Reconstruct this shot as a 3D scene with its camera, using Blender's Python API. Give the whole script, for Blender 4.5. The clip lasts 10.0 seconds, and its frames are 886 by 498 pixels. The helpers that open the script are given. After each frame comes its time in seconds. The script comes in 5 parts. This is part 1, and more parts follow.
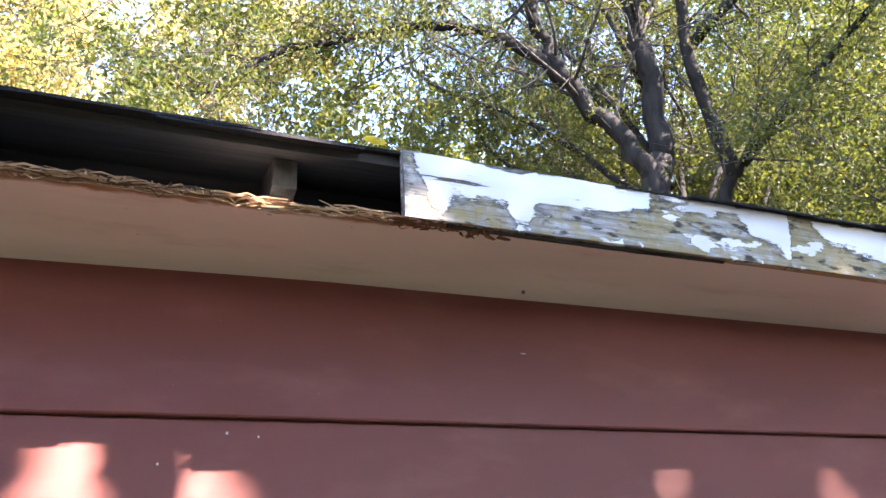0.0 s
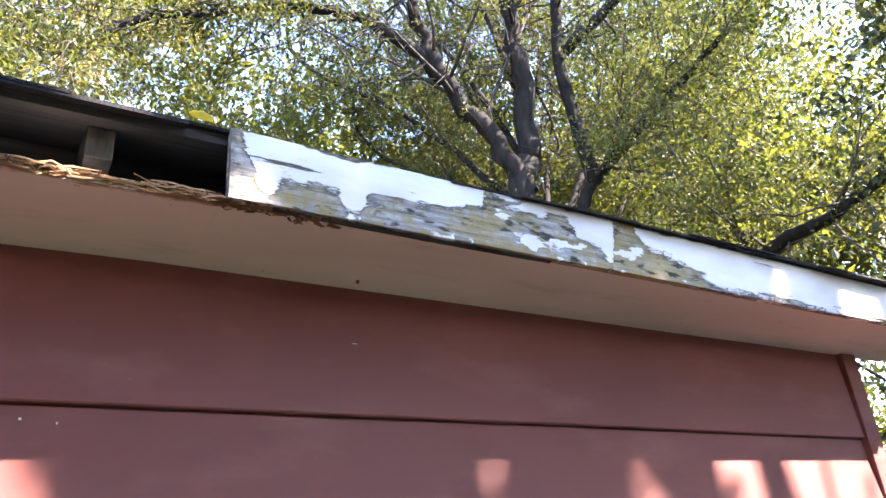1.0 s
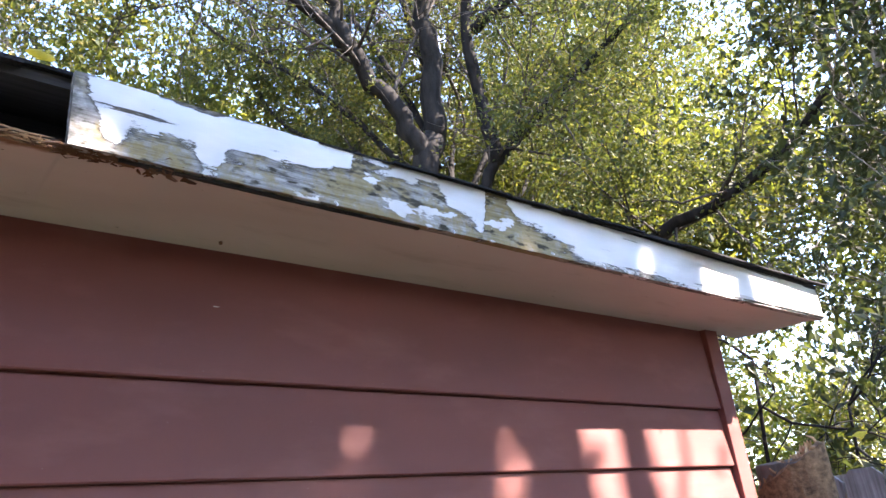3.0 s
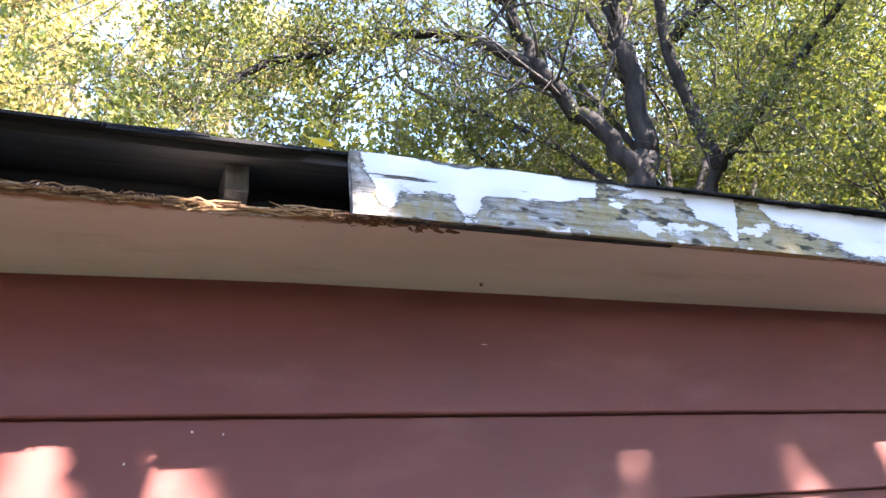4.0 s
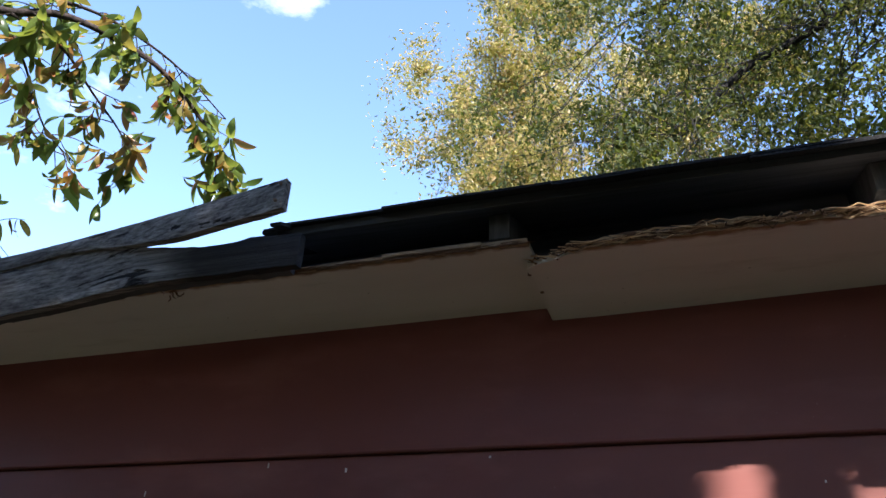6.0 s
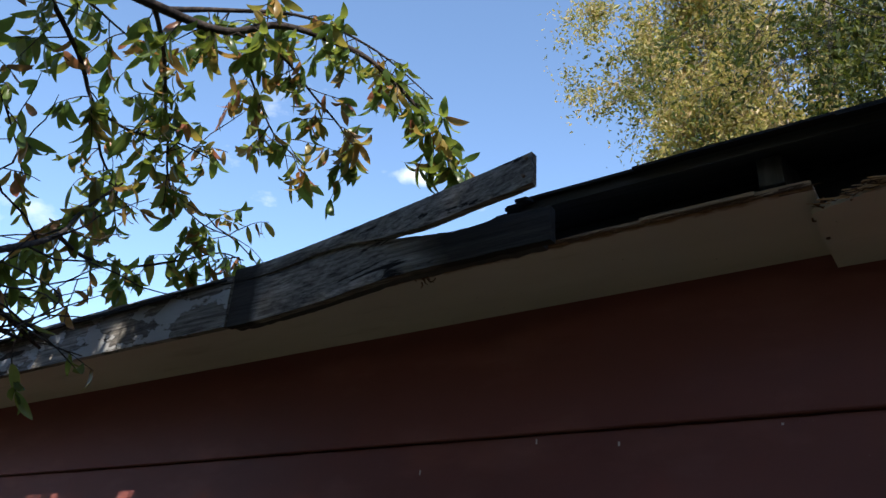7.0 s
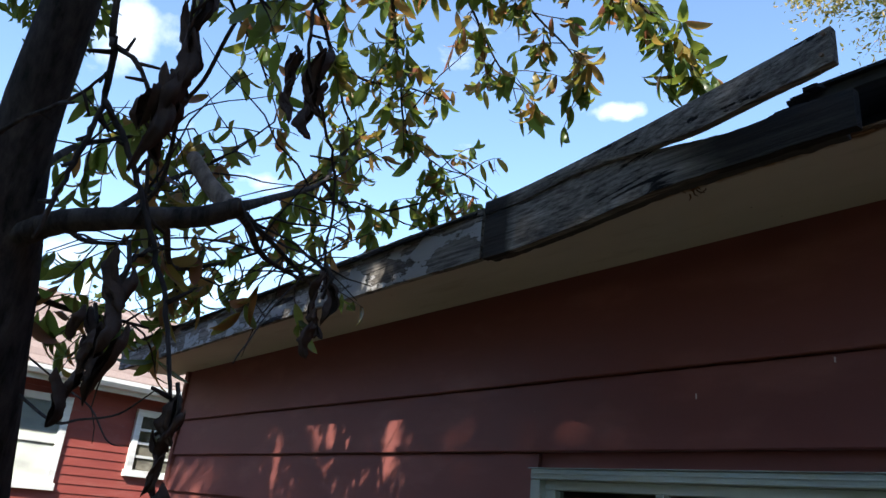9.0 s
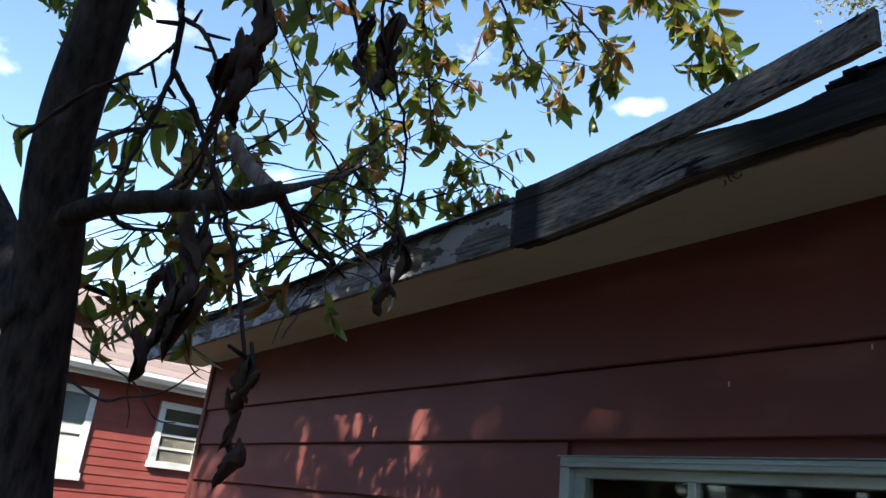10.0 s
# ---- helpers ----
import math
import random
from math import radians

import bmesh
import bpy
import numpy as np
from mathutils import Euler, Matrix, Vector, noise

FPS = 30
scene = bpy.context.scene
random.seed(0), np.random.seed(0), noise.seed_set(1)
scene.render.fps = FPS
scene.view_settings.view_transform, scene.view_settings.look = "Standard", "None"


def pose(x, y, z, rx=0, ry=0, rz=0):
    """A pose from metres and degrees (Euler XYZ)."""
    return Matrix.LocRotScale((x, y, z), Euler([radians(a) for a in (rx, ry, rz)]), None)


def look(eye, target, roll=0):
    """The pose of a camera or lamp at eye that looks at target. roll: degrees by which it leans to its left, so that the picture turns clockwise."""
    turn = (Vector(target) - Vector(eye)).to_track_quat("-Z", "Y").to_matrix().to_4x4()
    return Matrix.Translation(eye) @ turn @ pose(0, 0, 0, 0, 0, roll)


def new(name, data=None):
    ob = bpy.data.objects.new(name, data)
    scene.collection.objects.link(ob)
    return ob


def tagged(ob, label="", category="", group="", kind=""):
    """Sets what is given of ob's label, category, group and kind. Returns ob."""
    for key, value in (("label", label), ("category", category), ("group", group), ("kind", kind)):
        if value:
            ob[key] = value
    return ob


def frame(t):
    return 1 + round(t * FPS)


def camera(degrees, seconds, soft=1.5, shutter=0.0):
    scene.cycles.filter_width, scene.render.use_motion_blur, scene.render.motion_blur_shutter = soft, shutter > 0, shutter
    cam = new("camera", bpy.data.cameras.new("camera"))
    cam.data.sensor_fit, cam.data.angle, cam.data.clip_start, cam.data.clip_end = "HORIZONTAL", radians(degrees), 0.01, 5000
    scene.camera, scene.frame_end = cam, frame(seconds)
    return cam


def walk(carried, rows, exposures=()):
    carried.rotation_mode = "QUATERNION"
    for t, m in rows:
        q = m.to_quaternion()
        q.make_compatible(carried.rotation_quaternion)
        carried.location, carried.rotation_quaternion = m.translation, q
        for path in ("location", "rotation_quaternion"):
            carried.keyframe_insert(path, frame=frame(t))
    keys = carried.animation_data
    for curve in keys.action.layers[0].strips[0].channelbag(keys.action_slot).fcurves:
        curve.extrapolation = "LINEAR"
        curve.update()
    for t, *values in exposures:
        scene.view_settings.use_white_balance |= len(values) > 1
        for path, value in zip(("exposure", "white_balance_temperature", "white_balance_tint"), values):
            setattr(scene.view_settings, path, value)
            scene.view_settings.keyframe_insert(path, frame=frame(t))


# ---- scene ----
cam = camera(62.0, 10.0)
PATH = [
    (0, (-0.318, -1.232, 1.659), (0.358, 0.432, 2.538), -3.6),
    (0.5, (-0.289, -1.243, 1.657), (0.53, 0.363, 2.523), -4.0),
    (1, (-0.252, -1.254, 1.655), (0.737, 0.271, 2.489), -5.1),
    (1.5, (-0.219, -1.269, 1.65), (0.916, 0.176, 2.44), -6.4),
    (2, (-0.18, -1.273, 1.649), (1.082, 0.093, 2.384), -6.5),
    (2.2, (-0.176, -1.281, 1.647), (1.111, 0.067, 2.372), -6.7),
    (3.3, (-0.192, -1.276, 1.629), (0.911, 0.194, 2.420), -6.0),
    (3.5, (-0.208, -1.277, 1.627), (0.795, 0.243, 2.455), -6.0),
    (4, (-0.259, -1.282, 1.616), (0.425, 0.371, 2.512), -6.3),
    (4.5, (-0.317, -1.305, 1.602), (0.008, 0.419, 2.562), -4.1),
    (5, (-0.371, -1.312, 1.598), (-0.414, 0.415, 2.605), -1.8),
    (5.5, (-0.429, -1.31, 1.601), (-0.747, 0.392, 2.602), 1.5),
    (5.7, (-0.455, -1.311, 1.603), (-0.882, 0.367, 2.605), 2.2),
    (6.8, (-0.590, -1.331, 1.638), (-1.574, 0.167, 2.524), 3.3),
    (7, (-0.608, -1.33, 1.648), (-1.675, 0.127, 2.505), 3.5),
    (7.5, (-0.659, -1.347, 1.622), (-1.897, -0.009, 2.444), 3.8),
    (8, (-0.693, -1.347, 1.617), (-2.072, -0.111, 2.371), 4.8),
    (8.5, (-0.715, -1.352, 1.611), (-2.172, -0.174, 2.312), 5.1),
    (9, (-0.722, -1.361, 1.613), (-2.223, -0.228, 2.293), 5.5),
    (9.5, (-0.728, -1.367, 1.608), (-2.251, -0.255, 2.273), 5.5),
    (10, (-0.739, -1.382, 1.59), (-2.273, -0.284, 2.255), 6.1),
]
EXPOSURE = [(0, 4.45, 6800, 24), (1.2, 4.3, 6800, 24), (2.0, 4.0, 6650, 22), (3.5, 4.25, 6700, 23), (4.0, 4.4, 6600, 23), (4.5, 4.15, 6400, 22), (5.0, 3.75, 6350, 21),
            (5.5, 3.15, 6250, 18), (7.0, 1.65, 6450, 9), (8.5, 1.9, 6450, 9), (10.0, 1.95, 6450, 9)]
walk(cam, [(t, look(eye, target, roll)) for t, eye, target, roll in PATH], EXPOSURE)

# ---- sky and sun ----
SUN_ELEV, SUN_AZ = radians(38.8), radians(140)  # azimuth clockwise from +y
TO_SUN = Vector((math.sin(SUN_AZ) * math.cos(SUN_ELEV), math.cos(SUN_AZ) * math.cos(SUN_ELEV), math.sin(SUN_ELEV)))
world = bpy.data.worlds.new("sky")
scene.world = world
world.use_nodes = True
wn, wl = world.node_tree.nodes, world.node_tree.links
wn.clear()
sky = wn.new("ShaderNodeTexSky")
sky.sky_type, sky.sun_disc = "NISHITA", False
sky.sun_elevation, sky.sun_rotation = SUN_ELEV, SUN_AZ
sky.air_density, sky.dust_density, sky.ozone_density = 1.0, 0.05, 2.5
coord = wn.new("ShaderNodeTexCoord")
squash = wn.new("ShaderNodeMapping")
squash.inputs["Scale"].default_value = (1.0, 1.0, 2.2)
puffs = wn.new("ShaderNodeTexNoise")
puffs.inputs["Scale"].default_value, puffs.inputs["Detail"].default_value = 4.6, 7.0
puffs.inputs["Roughness"].default_value = 0.55
cover = wn.new("ShaderNodeValToRGB")
cover.color_ramp.elements[0].position, cover.color_ramp.elements[1].position = 0.60, 0.76
tint = wn.new("ShaderNodeMixRGB")
tint.inputs[2].default_value = (4.6, 4.8, 5.1, 1)
last = tint.outputs["Color"]
for way, flat, big in (((-0.5407, 0.6658, 0.5141), (1.0, 1.0, 3.2), 0.045), ((-0.85, 0.14, 0.51), (1.0, 1.0, 1.0), 0.06), ((-0.62, 0.75, 0.30), (1.0, 1.0, 2.0), 0.08)):
    off = wn.new("ShaderNodeVectorMath")
    off.operation, off.inputs[1].default_value = "SUBTRACT", way
    wl.new(coord.outputs["Generated"], off.inputs[0])
    flatten = wn.new("ShaderNodeVectorMath")
    flatten.operation, flatten.inputs[1].default_value = "MULTIPLY", flat
    wl.new(off.outputs[0], flatten.inputs[0])
    far = wn.new("ShaderNodeVectorMath")
    far.operation = "LENGTH"
    wl.new(flatten.outputs[0], far.inputs[0])
    fluff = wn.new("ShaderNodeTexNoise")
    fluff.inputs["Scale"].default_value, fluff.inputs["Detail"].default_value = 1.2 / big, 6.0
    wl.new(coord.outputs["Generated"], fluff.inputs["Vector"])
    rag = wn.new("ShaderNodeMath")
    rag.operation = "MULTIPLY_ADD"
    wl.new(fluff.outputs["Fac"], rag.inputs[0])
    rag.inputs[1].default_value = -1.7 * big
    wl.new(far.outputs["Value"], rag.inputs[2])
    soft_edge = wn.new("ShaderNodeMapRange")
    soft_edge.inputs["From Min"].default_value, soft_edge.inputs["From Max"].default_value = 0.0, -0.8 * big
    wl.new(rag.outputs[0], soft_edge.inputs["Value"])
    puff = wn.new("ShaderNodeMixRGB")
    puff.inputs[2].default_value = (4.6, 4.8, 5.1, 1)
    wl.new(soft_edge.outputs["Result"], puff.inputs[0])
    wl.new(last, puff.inputs[1])
    last = puff.outputs["Color"]
back = wn.new("ShaderNodeBackground")
back.inputs["Strength"].default_value = 0.10
out = wn.new("ShaderNodeOutputWorld")
wl.new(coord.outputs["Generated"], squash.inputs["Vector"])
wl.new(squash.outputs["Vector"], puffs.inputs["Vector"])
wl.new(puffs.outputs["Fac"], cover.inputs["Fac"])
wl.new(cover.outputs["Color"], tint.inputs[0])
wl.new(sky.outputs["Color"], tint.inputs[1])
wl.new(last, back.inputs["Color"])
wl.new(back.outputs["Background"], out.inputs["Surface"])
sun = new("sun", bpy.data.lights.new("sun", "SUN"))
sun.data.energy, sun.data.angle, sun.data.color = 3.0, radians(0.53), (1.0, 0.93, 0.82)
sun.matrix_world = look(TO_SUN * 40, (0, 0, 0))

# ---- materials ----
class Mat:
    """A small wrapper for building node materials."""

    def __init__(self, name, rough=0.7, metal=0.0, spec=0.4):
        self.m = bpy.data.materials.new(name)
        self.m.use_nodes = True
        self.n, self.l = self.m.node_tree.nodes, self.m.node_tree.links
        self.b = self.n["Principled BSDF"]
        self.b.inputs["Roughness"].default_value = rough
        self.b.inputs["Metallic"].default_value = metal
        self.b.inputs["Specular IOR Level"].default_value = spec
        self.tc = self.n.new("ShaderNodeTexCoord")

    def link(self, a, b):
        if isinstance(a, (int, float)):
            b.default_value = a
        elif isinstance(a, tuple):
            b.default_value = (*a, 1) if len(a) == 3 and b.type == "RGBA" else a
        else:
            self.l.new(a, b)

    def coords(self, scale=(1, 1, 1), rot=(0, 0, 0)):
        mp = self.n.new("ShaderNodeMapping")
        mp.inputs["Scale"].default_value, mp.inputs["Rotation"].default_value = scale, rot
        self.l.new(self.tc.outputs["Object"], mp.inputs["Vector"])
        return mp.outputs["Vector"]

    def noise(self, size, scale=(1, 1, 1), detail=4.0, rough=0.55, warp=0.0):
        t = self.n.new("ShaderNodeTexNoise")
        t.inputs["Scale"].default_value, t.inputs["Detail"].default_value = size, detail
        t.inputs["Roughness"].default_value, t.inputs["Distortion"].default_value = rough, warp
        self.l.new(self.coords(scale), t.inputs["Vector"])
        return t.outputs["Fac"]

    def axis(self, which):
        s = self.n.new("ShaderNodeSeparateXYZ")
        self.l.new(self.tc.outputs["Object"], s.inputs[0])
        return s.outputs[which]

    def math(self, op, a, b=0.0, clamp=False):
        t = self.n.new("ShaderNodeMath")
        t.operation, t.use_clamp = op, clamp
        self.link(a, t.inputs[0])
        self.link(b, t.inputs[1])
        return t.outputs[0]

    def step(self, v, lo, hi):
        t = self.n.new("ShaderNodeMapRange")
        t.clamp = True
        t.inputs["From Min"].default_value, t.inputs["From Max"].default_value = lo, hi
        self.link(v, t.inputs["Value"])
        return t.outputs["Result"]

    def ramp(self, v, stops):
        t = self.n.new("ShaderNodeValToRGB")
        e = t.color_ramp.elements
        while len(e) < len(stops):
            e.new(0.5)
        for i, (p, c) in enumerate(stops):
            c = (c, c, c) if isinstance(c, (int, float)) else c
            e[i].position, e[i].color = p, (*c, 1)
        self.link(v, t.inputs["Fac"])
        return t.outputs["Color"]

    def mix(self, f, a, b):
        t = self.n.new("ShaderNodeMixRGB")
        self.link(f, t.inputs[0])
        self.link(a, t.inputs[1])
        self.link(b, t.inputs[2])
        return t.outputs[0]

    def bump(self, height, dist=0.002, strength=0.6):
        t = self.n.new("ShaderNodeBump")
        t.inputs["Distance"].default_value, t.inputs["Strength"].default_value = dist, strength
        self.link(height, t.inputs["Height"])
        self.l.new(t.outputs["Normal"], self.b.inputs["Normal"])
        return self

    def color(self, c):
        self.link(c, self.b.inputs["Base Color"])
        return self

    def rough(self, r):
        self.link(r, self.b.inputs["Roughness"])
        return self

    def rand(self):
        o, g = self.n.new("ShaderNodeObjectInfo"), self.n.new("ShaderNodeNewGeometry")
        return self.math("FRACT", self.math("ADD", o.outputs["Random"], g.outputs["Random Per Island"]))


def red_paint(name, dark, light):
    m = Mat(name, 0.5, spec=0.35)
    grain = m.noise(40, (0.06, 1, 1), 6)
    cloud = m.noise(3.0, (0.4, 1, 1), 3)
    base = m.mix(m.step(cloud, 0.3, 0.7), dark, light)
    faded = m.mix(m.math("MULTIPLY", m.step(m.noise(9, (0.35, 1, 1), 5), 0.52, 0.8), 0.35), base, (0.36, 0.17, 0.14))
    specks = m.step(m.noise(170, (1, 1, 1), 2), 0.76, 0.79)
    m.color(m.mix(m.math("MULTIPLY", specks, 0.35), faded, (0.5, 0.34, 0.29)))
    m.rough(m.math("ADD", 0.42, m.math("MULTIPLY", cloud, 0.25)))
    return m.bump(grain, 0.0012, 0.5).m


def plain_wood(name, dark, light, stretch=(0.05, 1, 1), rough=0.85, size=60, depth=0.002):
    m = Mat(name, rough, spec=0.2)
    g = m.noise(size, stretch, 8, 0.65)
    c = m.noise(5, (0.4, 1, 1), 4)
    col = m.mix(m.step(g, 0.3, 0.72), dark, light)
    m.color(m.mix(m.math("MULTIPLY", m.step(c, 0.5, 0.75), 0.6), col, tuple(v * 0.45 for v in dark)))
    return m.bump(g, depth, 0.9).m


def peeling_paint():
    """White paint flaking off grey boards, with ochre lichen; the paint's lower limit follows the board."""
    m = Mat("peeling_white_paint", 0.6, spec=0.35)
    x, z = m.axis(0), m.axis(2)
    u = m.math("DIVIDE", x, 2.24)
    v = m.math("DIVIDE", m.math("SUBTRACT", z, 2.198), 0.117)
    stops = [(0, 1.5), (.012, 1.0), (.03, .62), (.045, .22), (.06, .12), (.08, .42), (.13, .45), (.175, .36), (.19, .03), (.212, .02), (.222, .42), (.3, .5),
             (.4, .52), (.455, .63), (.47, 1.0), (.52, .8), (.6, .72), (.66, .85), (.68, .5), (.73, .38), (.765, .05), (.785, .9),
             (.84, 1.0), (.87, .55), (.95, .45), (1.0, .3), (1.1, .06), (1.85, .02), (1.94, .35), (1.98, .5), (2.05, .2), (2.2, .35)]
    low = m.ramp(u, [(a / 2.24, b) for a, b in stops])
    ragged = m.math("MULTIPLY", m.math("SUBTRACT", m.noise(30, (0.33, 1, 1.5), 10, 0.78), 0.5), 1.15)
    edge = m.math("ADD", m.math("SUBTRACT", v, low), ragged)
    paint = m.step(edge, -0.012, 0.012)
    top = m.math("SUBTRACT", 1.02, m.math("ADD", v, m.math("MULTIPLY", m.math("SUBTRACT", m.noise(17, (0.6, 1, 1), 6), 0.5), 0.5)))
    paint = m.math("MULTIPLY", paint, m.step(top, 0.015, 0.04))
    islands = m.step(m.noise(21, (0.5, 1, 1.4), 6, 0.6), 0.6, 0.612)
    near = m.ramp(u, [(0, 0), (.1, 0), (.21, 1.0), (.36, 1.0), (.42, 0.2), (1, 0)])
    paint = m.math("MAXIMUM", paint, m.math("MULTIPLY", islands, m.step(near, 0.45, 0.55)))
    crack = m.step(m.noise(34, (0.07, 1, 1.7), 6, 0.66, 0.4), 0.625, 0.638)
    paint = m.math("MULTIPLY", paint, m.math("SUBTRACT", 1.0, crack))
    grain = m.noise(95, (0.05, 1, 1.2), 10, 0.74)
    wood = m.mix(m.step(grain, 0.36, 0.64), (0.12, 0.112, 0.10), (0.56, 0.55, 0.52))
    mossy = m.ramp(u, [(0, .5), (.012, .6), (.03, .7), (.1, .6), (.17, .62), (.2, .85), (.3, .62), (.36, 1.0), (.43, .9), (.5, .3), (1, .2)])
    lichen = m.step(m.math("ADD", m.noise(30, (0.8, 1, 0.8), 7, 0.65), m.math("MULTIPLY", m.math("SUBTRACT", mossy, 0.6), 0.4)), 0.46, 0.60)
    wood = m.mix(m.math("MULTIPLY", lichen, 0.68), wood, m.mix(m.noise(110), (0.15, 0.115, 0.03), (0.42, 0.31, 0.08)))
    wood = m.mix(m.step(m.noise(48, (0.4, 1, 1.2), 6), 0.58, 0.66), wood, (0.05, 0.045, 0.03))
    sooty = m.math("MULTIPLY", m.step(x, 0.035, 0.0), m.step(m.noise(70, detail=5), 0.4, 0.6))
    wood = m.mix(m.math("MULTIPLY", sooty, 0.8), wood, (0.06, 0.06, 0.045))
    # edge dirt and the shadow line of lifted paint, both put into the wood's colour
    rim = m.math("MULTIPLY", m.step(edge, -0.13, -0.02), m.step(m.noise(60, (0.4, 1, 1), 4), 0.36, 0.52))
    wood = m.mix(m.math("MULTIPLY", rim, 0.9), wood, (0.07, 0.062, 0.05))
    white = m.mix(m.step(m.noise(14, (0.3, 1, 1), 5), 0.4, 0.75), (0.82, 0.81, 0.79), (0.66, 0.655, 0.64))
    m.color(m.mix(paint, wood, white))
    m.rough(m.math("SUBTRACT", 0.85, m.math("MULTIPLY", paint, 0.35)))
    h = m.math("ADD", m.math("MULTIPLY", paint, 0.9), m.math("MULTIPLY", grain, 0.45))
    return m.bump(h, 0.0018, 1.0).m


def weathered_fascia():
    m = Mat("weathered_grey_board", 0.85, spec=0.2)
    grain = m.noise(150, (0.028, 1, 1), 10, 0.8)
    wood = m.mix(m.step(grain, 0.38, 0.62), (0.034, 0.031, 0.029), (0.30, 0.275, 0.25))
    x, y = m.axis(0), m.axis(1)
    damp = m.step(m.noise(7, (0.4, 1, 2.2), 7, 0.66), 0.47, 0.60)
    mottle = m.step(m.noise(32, (0.6, 1, 1), 7, 0.7), 0.46, 0.62)
    damp = m.math("MULTIPLY", m.math("MULTIPLY", damp, m.math("ADD", 0.45, m.math("MULTIPLY", mottle, 0.5))), m.math("ADD", 0.35, m.math("MULTIPLY", 0.65, m.step(y, -0.40, -0.33))))
    butt = m.math("MULTIPLY", m.step(m.math("ADD", x, m.math("MULTIPLY", m.noise(22, detail=6), 0.07)), -1.835, -1.87), m.step(x, -1.99, -1.985))
    torn = m.math("MULTIPLY", m.step(m.math("ADD", x, m.math("MULTIPLY", m.noise(9, (0.5, 1, 1.5), 6), 0.25)), -1.30, -1.20), m.step(y, -0.378, -0.370))
    black = m.math("MAXIMUM", butt, torn)
    pale = m.step(m.noise(15, (0.22, 1, 1.8), 9, 0.7), 0.49, 0.60)
    wood = m.mix(m.math("MULTIPLY", pale, 0.55), wood, m.mix(m.step(grain, 0.4, 0.6), (0.12, 0.11, 0.10), (0.48, 0.45, 0.42)))
    wood = m.mix(m.math("MULTIPLY", damp, 0.8), wood, (0.022, 0.02, 0.02))
    wood = m.mix(m.math("MULTIPLY", black, 0.88), wood, (0.014, 0.013, 0.014))
    flake = m.step(m.noise(13, (0.5, 1, 1.2), 9, 0.66), 0.53, 0.538)
    flake = m.math("MULTIPLY", flake, m.math("LESS_THAN", x, -1.99))
    rim = m.math("MULTIPLY", m.step(m.noise(13, (0.5, 1, 1.2), 9, 0.66), 0.505, 0.53), m.math("LESS_THAN", x, -1.99))
    crack = m.step(m.noise(20, (0.09, 1, 1.3), 7, 0.62, 0.9), 0.60, 0.618)
    wood = m.mix(m.math("MULTIPLY", rim, 0.6), wood, (0.02, 0.018, 0.017))
    c = m.mix(m.math("MULTIPLY", flake, 0.85), wood, (0.40, 0.40, 0.41))
    m.color(m.mix(crack, c, (0.008, 0.007, 0.007)))
    h = m.math("SUBTRACT", m.math("ADD", m.math("MULTIPLY", grain, 1.2), m.math("MULTIPLY", flake, 0.8)), m.math("MULTIPLY", crack, 2.4))
    return m.bump(h, 0.003, 1.0).m


def soffit_paint():
    m = Mat("soffit_paint", 0.75, spec=0.2)
    c = m.noise(4, (0.35, 1, 1), 5)
    base = m.mix(m.step(c, 0.3, 0.72), (0.56, 0.53, 0.49), (0.68, 0.65, 0.61))
    stain = m.step(m.noise(11, (0.3, 1.2, 1), 6, 0.62), 0.57, 0.8)
    base = m.mix(m.math("MULTIPLY", stain, 0.5), base, (0.27, 0.23, 0.18))
    spots = m.step(m.noise(90, (1, 1, 1), 3), 0.73, 0.76)
    ey = m.math("ADD", m.axis(1), m.math("MULTIPLY", m.math("SUBTRACT", m.noise(45, (0.6, 1, 1), 6), 0.5), 0.03))
    torn = m.math("MULTIPLY", m.step(ey, -0.258, -0.268), m.step(m.axis(0), 0.1, 0.04))
    base = m.mix(torn, base, m.mix(m.noise(70, (0.2, 1, 1), 5), (0.07, 0.04, 0.025), (0.42, 0.27, 0.15)))
    m.color(m.mix(spots, base, (0.12, 0.10, 0.08)))
    return m.bump(m.noise(120, (0.3, 1, 1), 4), 0.0008, 0.5).m


def leaf_mat(name, stops, gloss=0.6, through_share=0.45, glow=0.15):
    m = Mat(name, gloss, spec=0.4)
    hue = m.ramp(m.rand(), stops)
    col = m.mix(m.math("MULTIPLY", m.step(m.noise(60, (1, 1, 1), 4), 0.45, 0.75), 0.35), hue, (0.10, 0.08, 0.025))
    m.color(col)
    tr = m.n.new("ShaderNodeBsdfTranslucent")
    warm = m.mix(glow, col, (0.45, 0.48, 0.04))
    m.l.new(warm, tr.inputs["Color"])
    mx = m.n.new("ShaderNodeMixShader")
    mx.inputs[0].default_value = through_share
    m.l.new(m.b.outputs[0], mx.inputs[1])
    m.l.new(tr.outputs[0], mx.inputs[2])
    m.l.new(mx.outputs[0], m.n["Material Output"].inputs["Surface"])
    return m.m


def bark(name, dark, light, size=18):
    m = Mat(name, 0.9, spec=0.2)
    a = m.noise(size, (1, 1, 0.3), 8, 0.65)
    m.color(m.mix(m.step(a, 0.35, 0.7), dark, light))
    return m.bump(a, 0.008, 0.9).m


def shingle_mat(name, dark, light):
    m = Mat(name, 0.95, spec=0.15)
    g = m.noise(300, (1, 1, 1), 3)
    tone = m.mix(m.rand(), dark, light)
    m.color(m.mix(m.step(g, 0.35, 0.65), tuple(v * 0.6 for v in dark), tone))
    return m.bump(g, 0.002, 0.8).m


